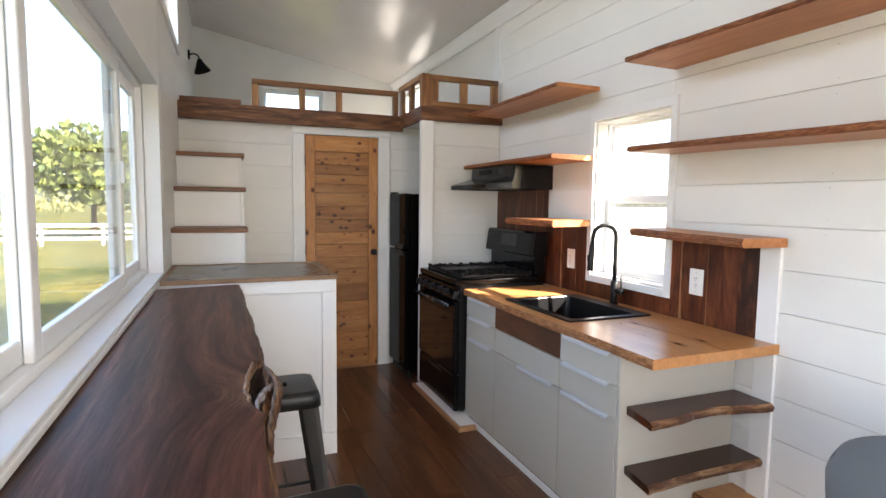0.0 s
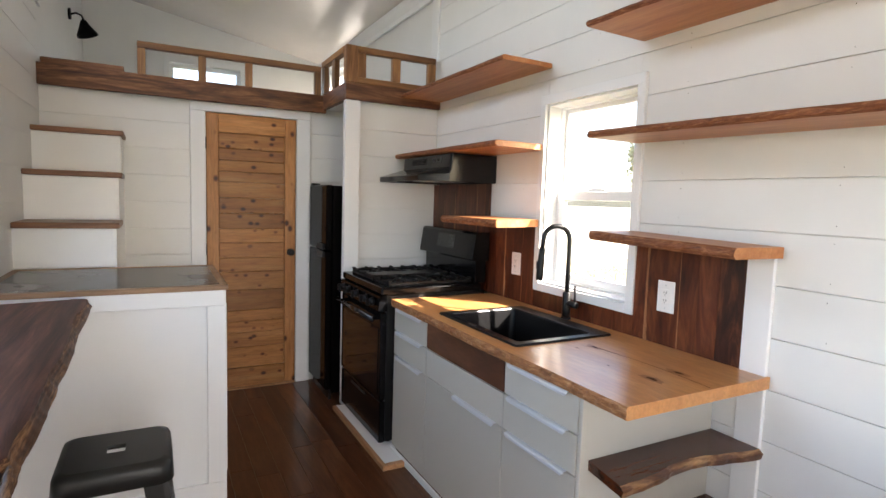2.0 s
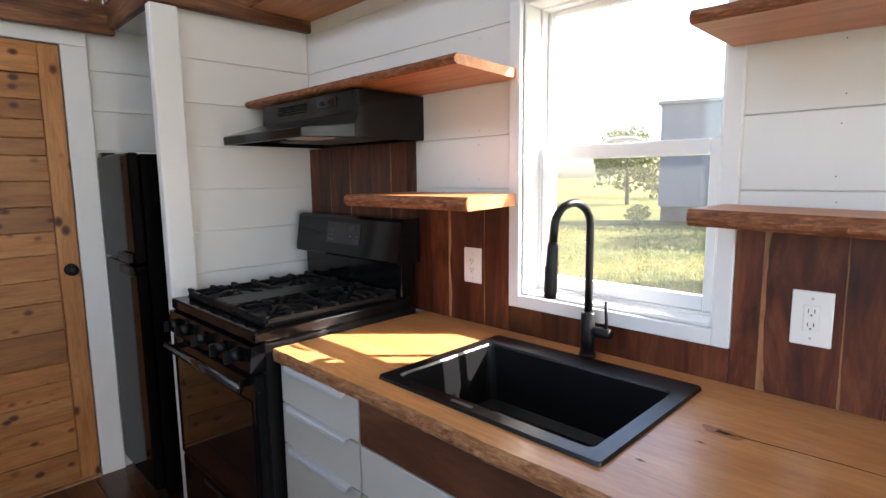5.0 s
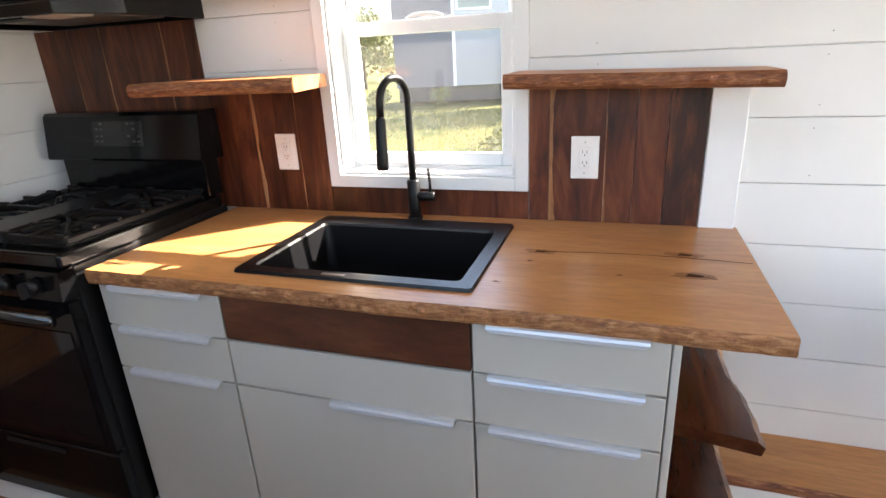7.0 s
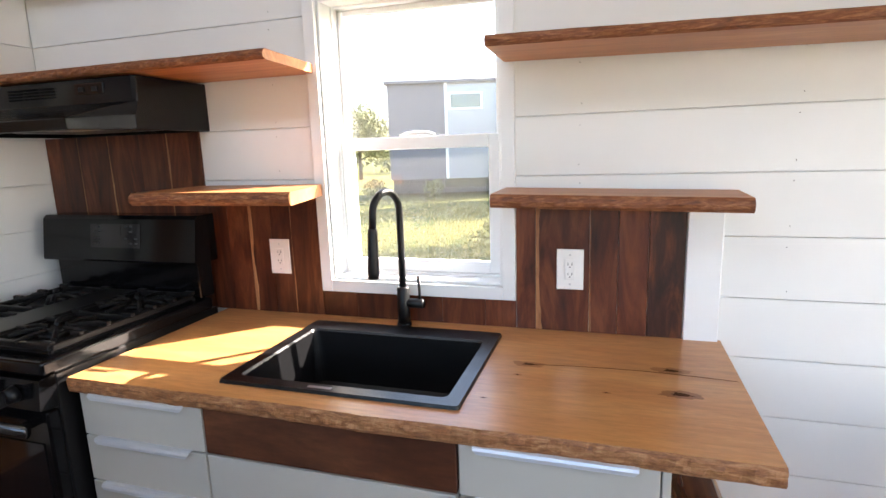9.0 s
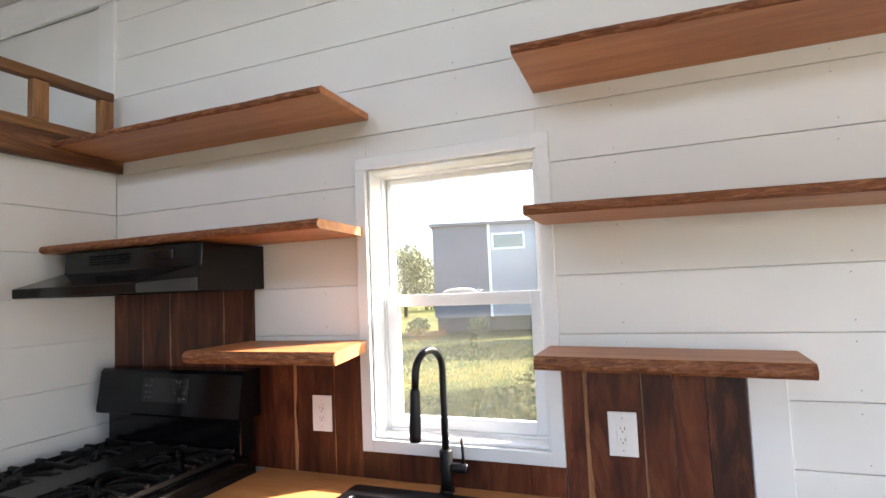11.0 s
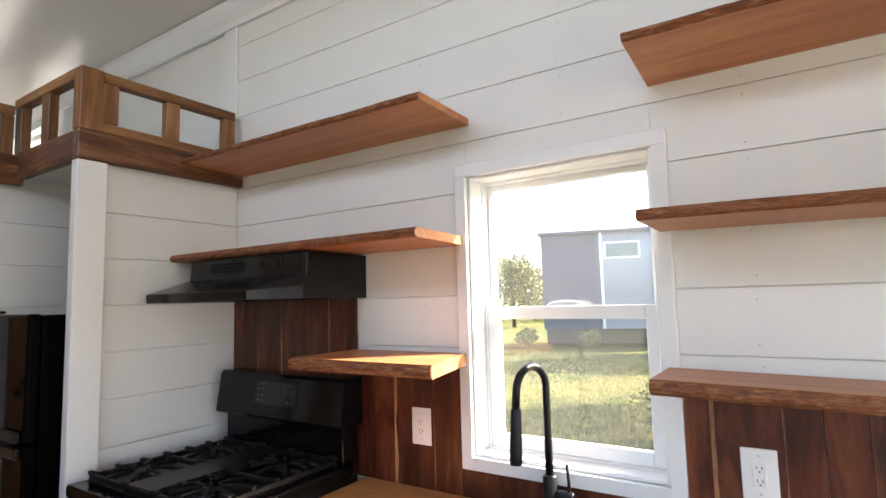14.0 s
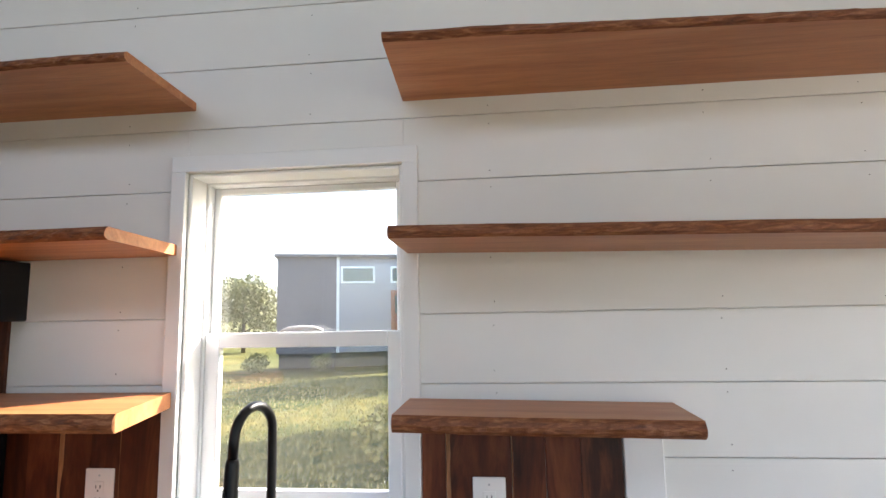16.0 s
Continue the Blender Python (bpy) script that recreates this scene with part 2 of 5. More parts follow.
def grass_mat():
    """Patchy lawn: green and straw tufts, mixed to a pale tone towards the north-east."""
    m, n, l, b = mat("dry_lawn", 0.9, 0, 0.2)
    mp = mapped(n, l, (1, 1, 1), shift=False)
    a, c, f = noise_tex(n, l, mp, 0.35, 5), noise_tex(n, l, mp, 2.6, 6, 0.7), noise_tex(n, l, mp, 26, 5, 0.75)
    big = ramp(n, l, a.outputs[0], [(0.35, (0.085, 0.105, 0.026)), (0.65, (0.20, 0.175, 0.055))])
    mid = ramp(n, l, c.outputs[0], [(0.36, (0.42, 0.56, 0.36)), (0.62, (1.3, 1.15, 0.95))])
    fin = ramp(n, l, f.outputs[0], [(0.3, (0.30, 0.33, 0.28)), (0.7, (1.35, 1.3, 1.2))])
    col = mix(n, l, "MULTIPLY", 1.0, mix(n, l, "MULTIPLY", 1.0, big.outputs[0], mid.outputs[0]), fin.outputs[0])
    xyz = n.new("ShaderNodeSeparateXYZ")
    l.new(mp.outputs[0], xyz.inputs[0])
    lean_, sum_ = n.new("ShaderNodeMath"), n.new("ShaderNodeMath")
    lean_.operation = sum_.operation = "MULTIPLY_ADD"
    lean_.inputs[1].default_value = -0.72
    l.new(xyz.outputs[0], lean_.inputs[0])
    l.new(xyz.outputs[1], lean_.inputs[2])
    sum_.inputs[1].default_value = 6.0
    l.new(a.outputs[0], sum_.inputs[0])
    l.new(lean_.outputs[0], sum_.inputs[2])
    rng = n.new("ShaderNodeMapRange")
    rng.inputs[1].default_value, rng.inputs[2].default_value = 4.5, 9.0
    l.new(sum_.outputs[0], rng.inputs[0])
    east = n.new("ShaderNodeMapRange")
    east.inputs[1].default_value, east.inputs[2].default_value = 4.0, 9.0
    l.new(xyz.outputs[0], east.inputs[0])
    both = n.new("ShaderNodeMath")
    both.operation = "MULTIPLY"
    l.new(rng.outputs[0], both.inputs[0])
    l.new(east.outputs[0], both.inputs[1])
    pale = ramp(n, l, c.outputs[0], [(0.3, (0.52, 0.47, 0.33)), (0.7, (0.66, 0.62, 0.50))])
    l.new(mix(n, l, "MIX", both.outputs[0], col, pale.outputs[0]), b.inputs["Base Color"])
    bump(n, l, b, f.outputs[0], 0.8, 0.06)
    return m


def leaf_mat(name, lo, hi):
    m, n, l, b = mat(name, 0.6, 0, 0.3)
    g = n.new("ShaderNodeNewGeometry")
    r = ramp(n, l, g.outputs["Random Per Island"], [(0, lo), (1, hi)])
    l.new(r.outputs[0], b.inputs["Base Color"])
    return m


BURL = wood("walnut_burl", [(0.002, 0.0015, 0.001), (0.055, 0.015, 0.006), (0.20, 0.060, 0.022)], "z", 0.42, stretch=5, scale=5.5, vary=0.1, warp=2.4)
SAP = wood("pale_sapwood", [(0.26, 0.11, 0.045), (0.42, 0.20, 0.085), (0.55, 0.29, 0.13)], "z", 0.45, stretch=8, scale=6)
LAWN = grass_mat()
LEAF = leaf_mat("broad_leaves", (0.045, 0.07, 0.015), (0.17, 0.19, 0.045))
LEAFD = leaf_mat("oak_leaves", (0.10, 0.11, 0.04), (0.26, 0.25, 0.10))
STRAW = leaf_mat("dry_grass_blades", (0.20, 0.19, 0.06), (0.38, 0.32, 0.14))
TRUNK = paint("tree_bark", (0.10, 0.075, 0.05), 0.9, 0.5, grain=30, relief=0.8)
SIDING = paint("grey_house_siding", (0.37, 0.365, 0.39), 0.7, 0.15)
SIDING2 = paint("charcoal_board_siding", (0.20, 0.187, 0.20), 0.7, 0.2)
# dark colour for the shade under the neighbour's trailer
DARKBASE = paint("trailer_gap_shade", (0.09, 0.085, 0.075), 0.8, 0.3)
REDWOOD = paint("red_brown_door_paint", (0.28, 0.09, 0.04), 0.5, 0.2)

# ---- mesh helpers ----


def mesh_ob(name, bm, material, smooth=False):
    me = bpy.data.meshes.new(name)
    bm.normal_update()
    bm.to_mesh(me)
    bm.free()
    for m in material if isinstance(material, (list, tuple)) else [material]:
        me.materials.append(m)
    if smooth:
        me.polygons.foreach_set("use_smooth", [True] * len(me.polygons))
    return new(name, me)


def part(name, bm, material, parent, label="", smooth=False):
    ob = mesh_ob(name, bm, material, smooth)
    ob.parent = parent
    if label:
        ob["label"] = label
    return ob


def holder(name, label, category, group="", kind="", at=(0, 0, 0)):
    ob = new(name)
    ob.location = at
    ob.empty_display_size = 0.1
    return tagged(ob, label, category, group, kind)


def box(x0, x1, y0, y1, z0, z1, bev=0.0, bm=None, seg=1):
    bm = bm or bmesh.new()
    m = Matrix.Translation(((x0 + x1) / 2, (y0 + y1) / 2, (z0 + z1) / 2)) @ Matrix.Diagonal((x1 - x0, y1 - y0, z1 - z0, 1))
    r = bmesh.ops.create_cube(bm, size=1.0, matrix=m)
    if bev:
        es = list({e for v in r["verts"] for e in v.link_edges})
        bmesh.ops.bevel(bm, geom=es, offset=bev, segments=seg, affect="EDGES", profile=0.5)
    return bm


def cyl(p0, p1, r0, r1=None, n=16, bm=None):
    bm = bm or bmesh.new()
    p0, p1 = Vector(p0), Vector(p1)
    d = p1 - p0
    m = Matrix.Translation((p0 + p1) / 2) @ d.to_track_quat("Z", "Y").to_matrix().to_4x4()
    bmesh.ops.create_cone(bm, cap_ends=True, segments=n, radius1=r0, radius2=r0 if r1 is None else r1, depth=d.length, matrix=m)
    return bm


def tube(points, r, n=14, bm=None, cap=True):
    """A round tube along a polyline; r one radius or one for each point."""
    bm = bm or bmesh.new()
    pts = [Vector(p) for p in points]
    rs = r if isinstance(r, (list, tuple)) else [r] * len(pts)
    rings, ref = [], None
    for i, p in enumerate(pts):
        d = (pts[min(i + 1, len(pts) - 1)] - pts[max(i - 1, 0)]).normalized()
        if ref is None:
            ref = d.orthogonal().normalized()
        ref = (ref - d * ref.dot(d)).normalized()
        side = d.cross(ref)
        rings.append([bm.verts.new(p + rs[i] * (math.cos(a) * ref + math.sin(a) * side)) for a in (2 * math.pi * k / n for k in range(n))])
    for a, b in zip(rings, rings[1:]):
        for k in range(n):
            bm.faces.new((a[k], a[(k + 1) % n], b[(k + 1) % n], b[k]))
    if cap:
        bm.faces.new(rings[0][::-1])
        bm.faces.new(rings[-1])
    return bm


def prism(outline, z0, z1, axis="z", bm=None):
    """A closed outline (u, v) pushed from z0 to z1 along an axis: z: (x, y); y: (x, z); x: (y, z)."""
    bm = bm or bmesh.new()
    put = {"z": lambda u, v, w: (u, v, w), "y": lambda u, v, w: (u, w, v), "x": lambda u, v, w: (w, u, v)}[axis]
    lo = [bm.verts.new(put(u, v, z0)) for u, v in outline]
    hi = [bm.verts.new(put(u, v, z1)) for u, v in outline]
    n = len(lo)
    bm.faces.new(lo[::-1])
    bm.faces.new(hi)
    for k in range(n):
        bm.faces.new((lo[k], lo[(k + 1) % n], hi[(k + 1) % n], hi[k]))
    bmesh.ops.recalc_face_normals(bm, faces=bm.faces)
    return bm


def slab(x_back, x_front, y0, y1, z0, z1, wave, seed, cut0=0.0, cut1=0.0, steps=130, slope=0.012, sag=0.0, taper=0.0):
    """A live-edge board on a wall: straight back, wavy and undercut front with a rough skin (material slot 1).
    sag: how much lower the y0 end hangs; taper: how much narrower the board is there.
    cut0, cut1: how far the front corner is pulled in along y at each end. x_front below x_back: front looks to -x."""
    bm = bmesh.new()
    sgn = -1 if x_front < x_back else 1
    rows = []
    for k in range(steps + 1):
        t = k / steps
        yb = y0 + (y1 - y0) * t
        yf = (y0 + cut0) + ((y1 - cut1) - (y0 + cut0)) * t
        w = wave * (noise.noise((yf * 2.2, seed, 0)) + 0.5 * noise.noise((yf * 6.5, seed, 3)) + 0.2 * noise.noise((yf * 21, seed, 5)))
        f = x_front + sgn * w - sgn * taper * (1 - t)
        rough = 0.8 * wave
        prof = []
        for j, (dz, dx) in enumerate(((0.0, slope), (0.22, 0.3 * slope), (0.5, 0.0), (0.78, 0.25 * slope), (1.0, slope))):
            jit = rough * noise.noise((yf * 48, j * 3.1, seed)) if 0 < j < 4 else 0.4 * rough * noise.noise((yf * 30, j, seed))
            prof.append(bm.verts.new((f - sgn * dx + jit, yf, z1 - (z1 - z0) * dz - sag * (1 - t))))
        bt, bb = bm.verts.new((x_back, yb, z1 - sag * (1 - t))), bm.verts.new((x_back, yb, z0 - sag * (1 - t)))
        rows.append((bt, prof, bb))
    for (a, p, c), (a2, p2, c2) in zip(rows, rows[1:]):
        bm.faces.new((a, p[0], p2[0], a2))
        for j in range(4):
            fc = bm.faces.new((p[j], p[j + 1], p2[j + 1], p2[j]))
            fc.material_index = 1
            fc.smooth = False
        bm.faces.new((p[4], c, c2, p2[4]))
        bm.faces.new((c, a, a2, c2))
    for a, p, c in (rows[0], rows[-1]):
        bm.faces.new([a, *p, c])
    bmesh.ops.recalc_face_normals(bm, faces=bm.faces)
    return bm

# ---- the house ----
XR, XL, YP, YD, YB, YE = 2.465, -0.19, 4.385, 4.985, -2.6, 7.7     # kitchen wall, window wall, partition, door wall, entry wall, loft end
F0 = -0.035                                                         # floor level
BOARD, BASE = 0.1935, 0.089                                        # shiplap course height, first joint


def roof(x):
    return 3.22 + (XR - x) * 0.19


def wall_with_holes(name, axis, w0, w1, u0, u1, z0, z1, holes, material, label):
    """A thick wall across axis from w0 to w1, with holes (u0, u1, z0, z1) right through it."""
    bm = bmesh.new()
    us = sorted({u0, u1, *(h[0] for h in holes), *(h[1] for h in holes)})
    zs = sorted({z0, z1, *(h[2] for h in holes), *(h[3] for h in holes)})
    for a, b in zip(us, us[1:]):
        for c, d in zip(zs, zs[1:]):
            if any(h[0] <= a and b <= h[1] and h[2] <= c and d <= h[3] for h in holes):
                continue
            box(*((w0, w1, a, b) if axis == "x" else (a, b, w0, w1)), c, d, bm=bm)
    bmesh.ops.remove_doubles(bm, verts=bm.verts, dist=1e-5)
    return tagged(mesh_ob(name, bm, material), label, "wall", kind="structure")


KW = (2.335, 3.0, 1.06, 2.08)          # kitchen window opening (y, z)
LW = (0.72, 3.56, 1.085, 2.2)          # big window
BW = (-2.05, 0.15, 1.085, 2.2)         # unseen window, added to light the kitchen wall
CW = (1.6, 5.02, 2.78, 3.3)            # clerestory
SW = (6.5, 7.4, 2.65, 3.05)            # loft side window
EW = (0.65, 1.43, 2.6, 3.02)           # loft end window
wall_kitchen = wall_with_holes("wall_kitchen", "x", XR + 0.012, XR + 0.15, YB, YE + 0.15, -0.16, 3.35, [KW, SW], WHITE, "white kitchen wall clad in horizontal shiplap boards")
wall_window = wall_with_holes("wall_window", "x", XL - 0.15, XL, YB, YE + 0.15, -0.1, 3.95, [LW, BW, CW], WHITE, "white wall with the long sliding window")
# the opening is unseen, added to let the rear fill light in
wall_entry = wall_with_holes("wall_entry", "y", YB - 0.15, YB, XL - 0.15, XR + 0.15, -0.1, 3.95, [(0.4, 1.9, 0.12, 2.5)], WHITE, "white end wall with a wide unseen opening added for light")
wall_loft_end = wall_with_holes("wall_loft_end", "y", YE, YE + 0.15, XL, XR + 0.012, 2.2, 3.95, [EW], WHITE, "white loft end wall with a small window")
wall_partition = wall_with_holes("wall_partition", "y", YP + 0.012, YP + 0.05, 1.765, XR + 0.012, F0, 2.235, [], WHITE, "short white partition beside the stove")
wall_door = wall_with_holes("wall_door", "y", YD + 0.012, YD + 0.11, XL, XR + 0.012, F0, 2.235, [(0.815, 1.5, F0, 2.133)], WHITE, "white shiplap wall round the pine door")
bath_end = wall_with_holes("wall_bath", "y", 6.0, 6.1, XL, XR + 0.012, F0, 2.235, [], WHITE, "plain white wall closing the room behind")

bm = bmesh.new()
a = [(XL - 0.16, YB - 0.16), (XR + 0.16, YB - 0.16), (XR + 0.16, YE + 0.16), (XL - 0.16, YE + 0.16)]
lo = [bm.verts.new((x, y, roof(x))) for x, y in a]
hi = [bm.verts.new((x, y, roof(x) + 0.14)) for x, y in a]
bm.faces.new(lo), bm.faces.new(hi[::-1])
for k in range(4):
    bm.faces.new((lo[k], hi[k], hi[(k + 1) % 4], lo[(k + 1) % 4]))
bmesh.ops.recalc_face_normals(bm, faces=bm.faces)
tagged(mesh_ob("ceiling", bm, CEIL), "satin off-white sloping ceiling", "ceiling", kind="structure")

# crown moulding along the low side of the roof
crown = tagged(mesh_ob("trim", prism([(XR, 3.10), (XR - 0.02, 3.10), (XR - 0.024, 3.135), (XR - 0.045, 3.165), (XR - 0.062, 3.20), (XR - 0.068, 3.225), (XR, 3.215)], YB, YE, "y"), TRIMW), "white crown moulding under the ceiling", "moulding", kind="structure")
tagged(mesh_ob("trim", box(XR - 0.016, XR, YP - 0.005, YP + 0.11, 2.6, 3.10, 0.003), TRIMW), "white vertical corner batten on the kitchen wall", "trim", kind="structure")

floor = tagged(mesh_ob("floor", box(XL - 0.1, XR + 0.1, YB - 0.1, YE + 0.1, -0.16, F0 - 0.018), GAP), "dark brown hardwood plank floor", "floor", kind="structure")

# ---- loft ----
loft_deck = tagged(mesh_ob("loft_floor", prism([(XL, 4.96), (1.736, 4.96), (1.736, 4.37), (XR, 4.37), (XR, YE), (XL, YE)], 2.236, 2.33), WHITE), "white loft deck above door and fridge", "loft", kind="structure")


def loft_front():
    h = holder("loft_beam", "dark-stained timber fascia round the loft edge", "beam", kind="structure", at=(1.6, 4.9, 2.2))
    inv = Matrix.Translation(h.location).inverted()

    def add(name, bm, m):
        ob = part(name, bm, m, h)
        ob.matrix_parent_inverse = inv
    add("fascia", box(XL, 1.723, 4.92, 4.958, 2.195, 2.335, 0.004), BEAM_X)
    add("fascia", box(1.696, 1.734, 4.368, 4.919, 2.223, 2.344, 0.004), BEAM_Y)
    add("fascia", box(1.6965, XR - 0.004, 4.33, 4.367, 2.223, 2.344, 0.004), BEAM_X)
    return h


loft_front()


def guard_rail():
    h = holder("loft_railing", "stained timber guard rail round the loft edge", "railing", at=(1.64, 4.23, 2.336))
    inv = Matrix.Translation(h.location).inverted()

    def add(name, bm, m):
        ob = part(name, bm, m, h)
        ob.matrix_parent_inverse = inv
    z0, z1, t = 2.336, 2.56, 0.045
    # long run over the door
    add("top_rail", box(0.385, 1.680, 4.925, 4.975, z1 - t, z1, 0.004), RAIL_X)
    for x in (0.385, 0.775, 1.10, 1.628):
        add("post", box(x, x + 0.052, 4.93, 4.97, z0, z1 - t - 0.0005, 0.003), RAIL_Z)
    # return run
    add("top_rail", box(1.694, 1.744, 4.388, 4.98, z1, z1 + t, 0.004), RAIL_Y)
    for y in (4.905, 4.62):
        add("post", box(1.698, 1.738, y, y + 0.07, z0 + 0.0085, z1 - 0.0005, 0.003), RAIL_Z)
    # corner and short run to the wall
    add("corner_post", box(1.696, 1.783, 4.324, 4.387, z0 + 0.0085, z1 + t, 0.004), RAIL_Z)
    add("top_rail", box(1.784, 2.415, 4.332, 4.379, z1, z1 + t, 0.004), RAIL_X)
    add("bottom_rail", box(1.784, 2.415, 4.335, 4.375, z0 + 0.0085, z0 + 0.053, 0.004), RAIL_X)
    for x in (1.784, 2.055, 2.350):
        add("post", box(x, x + 0.065, 4.335, 4.375, z0 + 0.0535, z1 - 0.0005, 0.003), RAIL_Z)
    return h


guard_rail()

# partition post and white corner boards
tagged(mesh_ob("trim", box(1.698, 1.812, 4.334, 4.3845, F0, 2.222, 0.004), TRIMW), "white painted post at the partition's end", "post", kind="structure")
tagged(mesh_ob("trim", box(XR - 0.018, XR, 1.65, 1.752, 0.169, 1.356, 0.003), TRIMW), "white vertical board ending the backsplash", "trim", kind="structure")

# ---- windows ----


def casing_set(name, axis, w, sign, u0, u1, z0, z1, wd, depth, label, head=0.05):
    """Flat casing boards round an opening, proud of the wall by 2 cm."""
    h = holder(name, label, "window", kind="structure")
    w0, w1 = sorted((w, w + sign * 0.02))

    def bx(a, b, c, d):
        return box(w0, w1, a, b, c, d, 0.002) if axis == "x" else box(a, b, w0, w1, c, d, 0.002)
    part("casing", bx(u0 - wd, u0, z0 - wd, z1), TRIMW, h)
    part("casing", bx(u1, u1 + wd, z0 - wd, z1), TRIMW, h)
    part("casing", bx(u0, u1, z0 - wd, z0), TRIMW, h)
    part("casing", bx(u0 - wd, u1 + wd, z1, z1 + head), TRIMW, h)
    return h


def ring(h, name, axis, w0, w1, u0, u1, z0, z1, t, material, bev=0.003):
    """A rectangular frame of four bars, one mesh."""
    bm = bmesh.new()
    for a, b, c, d in ((u0, u0 + t, z0, z1), (u1 - t, u1, z0, z1), (u0 + t, u1 - t, z0, z0 + t), (u0 + t, u1 - t, z1 - t, z1)):
        box(*((w0, w1, a, b) if axis == "x" else (a, b, w0, w1)), c, d, bev, bm)
    return part(name, bm, material, h)


def pane(h, axis, w, u0, u1, z0, z1):
    p = part("pane", box(*((w - 0.002, w + 0.002, u0, u1) if axis == "x" else (u0, u1, w - 0.002, w + 0.002)), z0, z1), GLASS, h, "clear glass")
    p.visible_shadow = False
    return p


kw = casing_set("window_1", "x", XR, -1, KW[0], KW[1], KW[2], KW[3], 0.045, 0.1, "white single-hung window above the sink")
ring(kw, "jamb", "x", XR + 0.0005, XR + 0.085, KW[0], KW[1], KW[2], KW[3], 0.012, TRIMW)
ring(kw, "window_frame", "x", XR + 0.0855, XR + 0.15, KW[0], KW[1], KW[2], KW[3], 0.02, VINYL)
ring(kw, "upper_sash", "x", XR + 0.118, XR + 0.142, KW[0] + 0.021, KW[1] - 0.021, 1.545, KW[3] - 0.021, 0.022, VINYL)
ring(kw, "lower_sash", "x", XR + 0.09, XR + 0.117, KW[0] + 0.021, KW[1] - 0.021, KW[2] + 0.021, 1.592, 0.046, VINYL)
part("sash_lock", tube([(XR + 0.085, 2.60, 1.595), (XR + 0.083, 2.625, 1.602), (XR + 0.083, 2.67, 1.604), (XR + 0.083, 2.71, 1.602), (XR + 0.085, 2.735, 1.595)], [0.004, 0.007, 0.008, 0.007, 0.004], 10), VINYL, kw, "small white sash lock", True)
pane(kw, "x", XR + 0.13, KW[0] + 0.04, KW[1] - 0.04, 1.56, KW[3] - 0.04)
pane(kw, "x", XR + 0.103, KW[0] + 0.065, KW[1] - 0.065, KW[2] + 0.065, 1.55)

lw = holder("window_2", "long white vinyl sliding window over the bar", "window", kind="structure")
ring(lw, "jamb", "x", XL - 0.08, XL + 0.004, LW[0] + 0.0005, LW[1] - 0.0005, LW[2] + 0.0005, LW[3] - 0.0005, 0.012, TRIMW)
ring(lw, "window_frame", "x", XL - 0.15, XL - 0.081, LW[0], LW[1], LW[2], LW[3], 0.04, VINYL)
for a, b, w in ((0.76, 1.62, -0.125), (1.56, 2.88, -0.098), (2.76, 3.52, -0.125)):
    ring(lw, "sash", "x", XL + w - 0.012, XL + w + 0.012, a, b, LW[2] + 0.041, LW[3] - 0.041, 0.062, VINYL)
    pane(lw, "x", XL + w, a + 0.045, b - 0.045, LW[2] + 0.086, LW[3] - 0.086)
part("latch", box(XL - 0.085, XL - 0.068, 2.80, 2.83, 1.60, 1.70, 0.004), VINYL, lw)
tagged(mesh_ob("trim", box(XL - 0.002, XL + 0.012, LW[0] - 0.1, 3.60, 1.0635, 1.084, 0.003), TRIMW), "white window stool along the bar", "window sill", kind="structure")

# the first of these is unseen and added only for its light
for nm, ax, w, hole, lab in (("window_6", "x", XL - 0.1, BW, "unseen window added to light the kitchen wall"), ("window_3", "x", XL - 0.1, CW, "high clerestory window on the window wall"), ("window_4", "x", XR + 0.1, SW, "small loft window on the kitchen wall side"), ("window_5", "y", YE + 0.1, EW, "small loft end window")):
    h = holder(nm, lab, "window", kind="structure")
    ring(h, "window_frame", ax, w - 0.03, w + 0.03, *hole, 0.04, VINYL)
    pane(h, ax, w, hole[0] + 0.03, hole[1] - 0.03, hole[2] + 0.03, hole[3] - 0.03)
    s, ww = (1, XL) if nm in ("window_3", "window_6") else ((-1, XR + 0.012) if nm == "window_4" else (-1, YE))
    w0, w1 = sorted((ww, ww + s * 0.018))
    for k, (a, b, c, d) in enumerate(((hole[0] - 0.06, hole[0], hole[2] - 0.06, hole[3] + 0.06), (hole[1], hole[1] + 0.06, hole[2] - 0.06, hole[3] + 0.06), (hole[0], hole[1], hole[2] - 0.06, hole[2]), (hole[0], hole[1], hole[3], hole[3] + 0.06))):
        part("casing", box(*((w0, w1, a, b) if ax == "x" else (a, b, w0, w1)), c, d, 0.002), TRIMW, h)

# ---- pine door ----


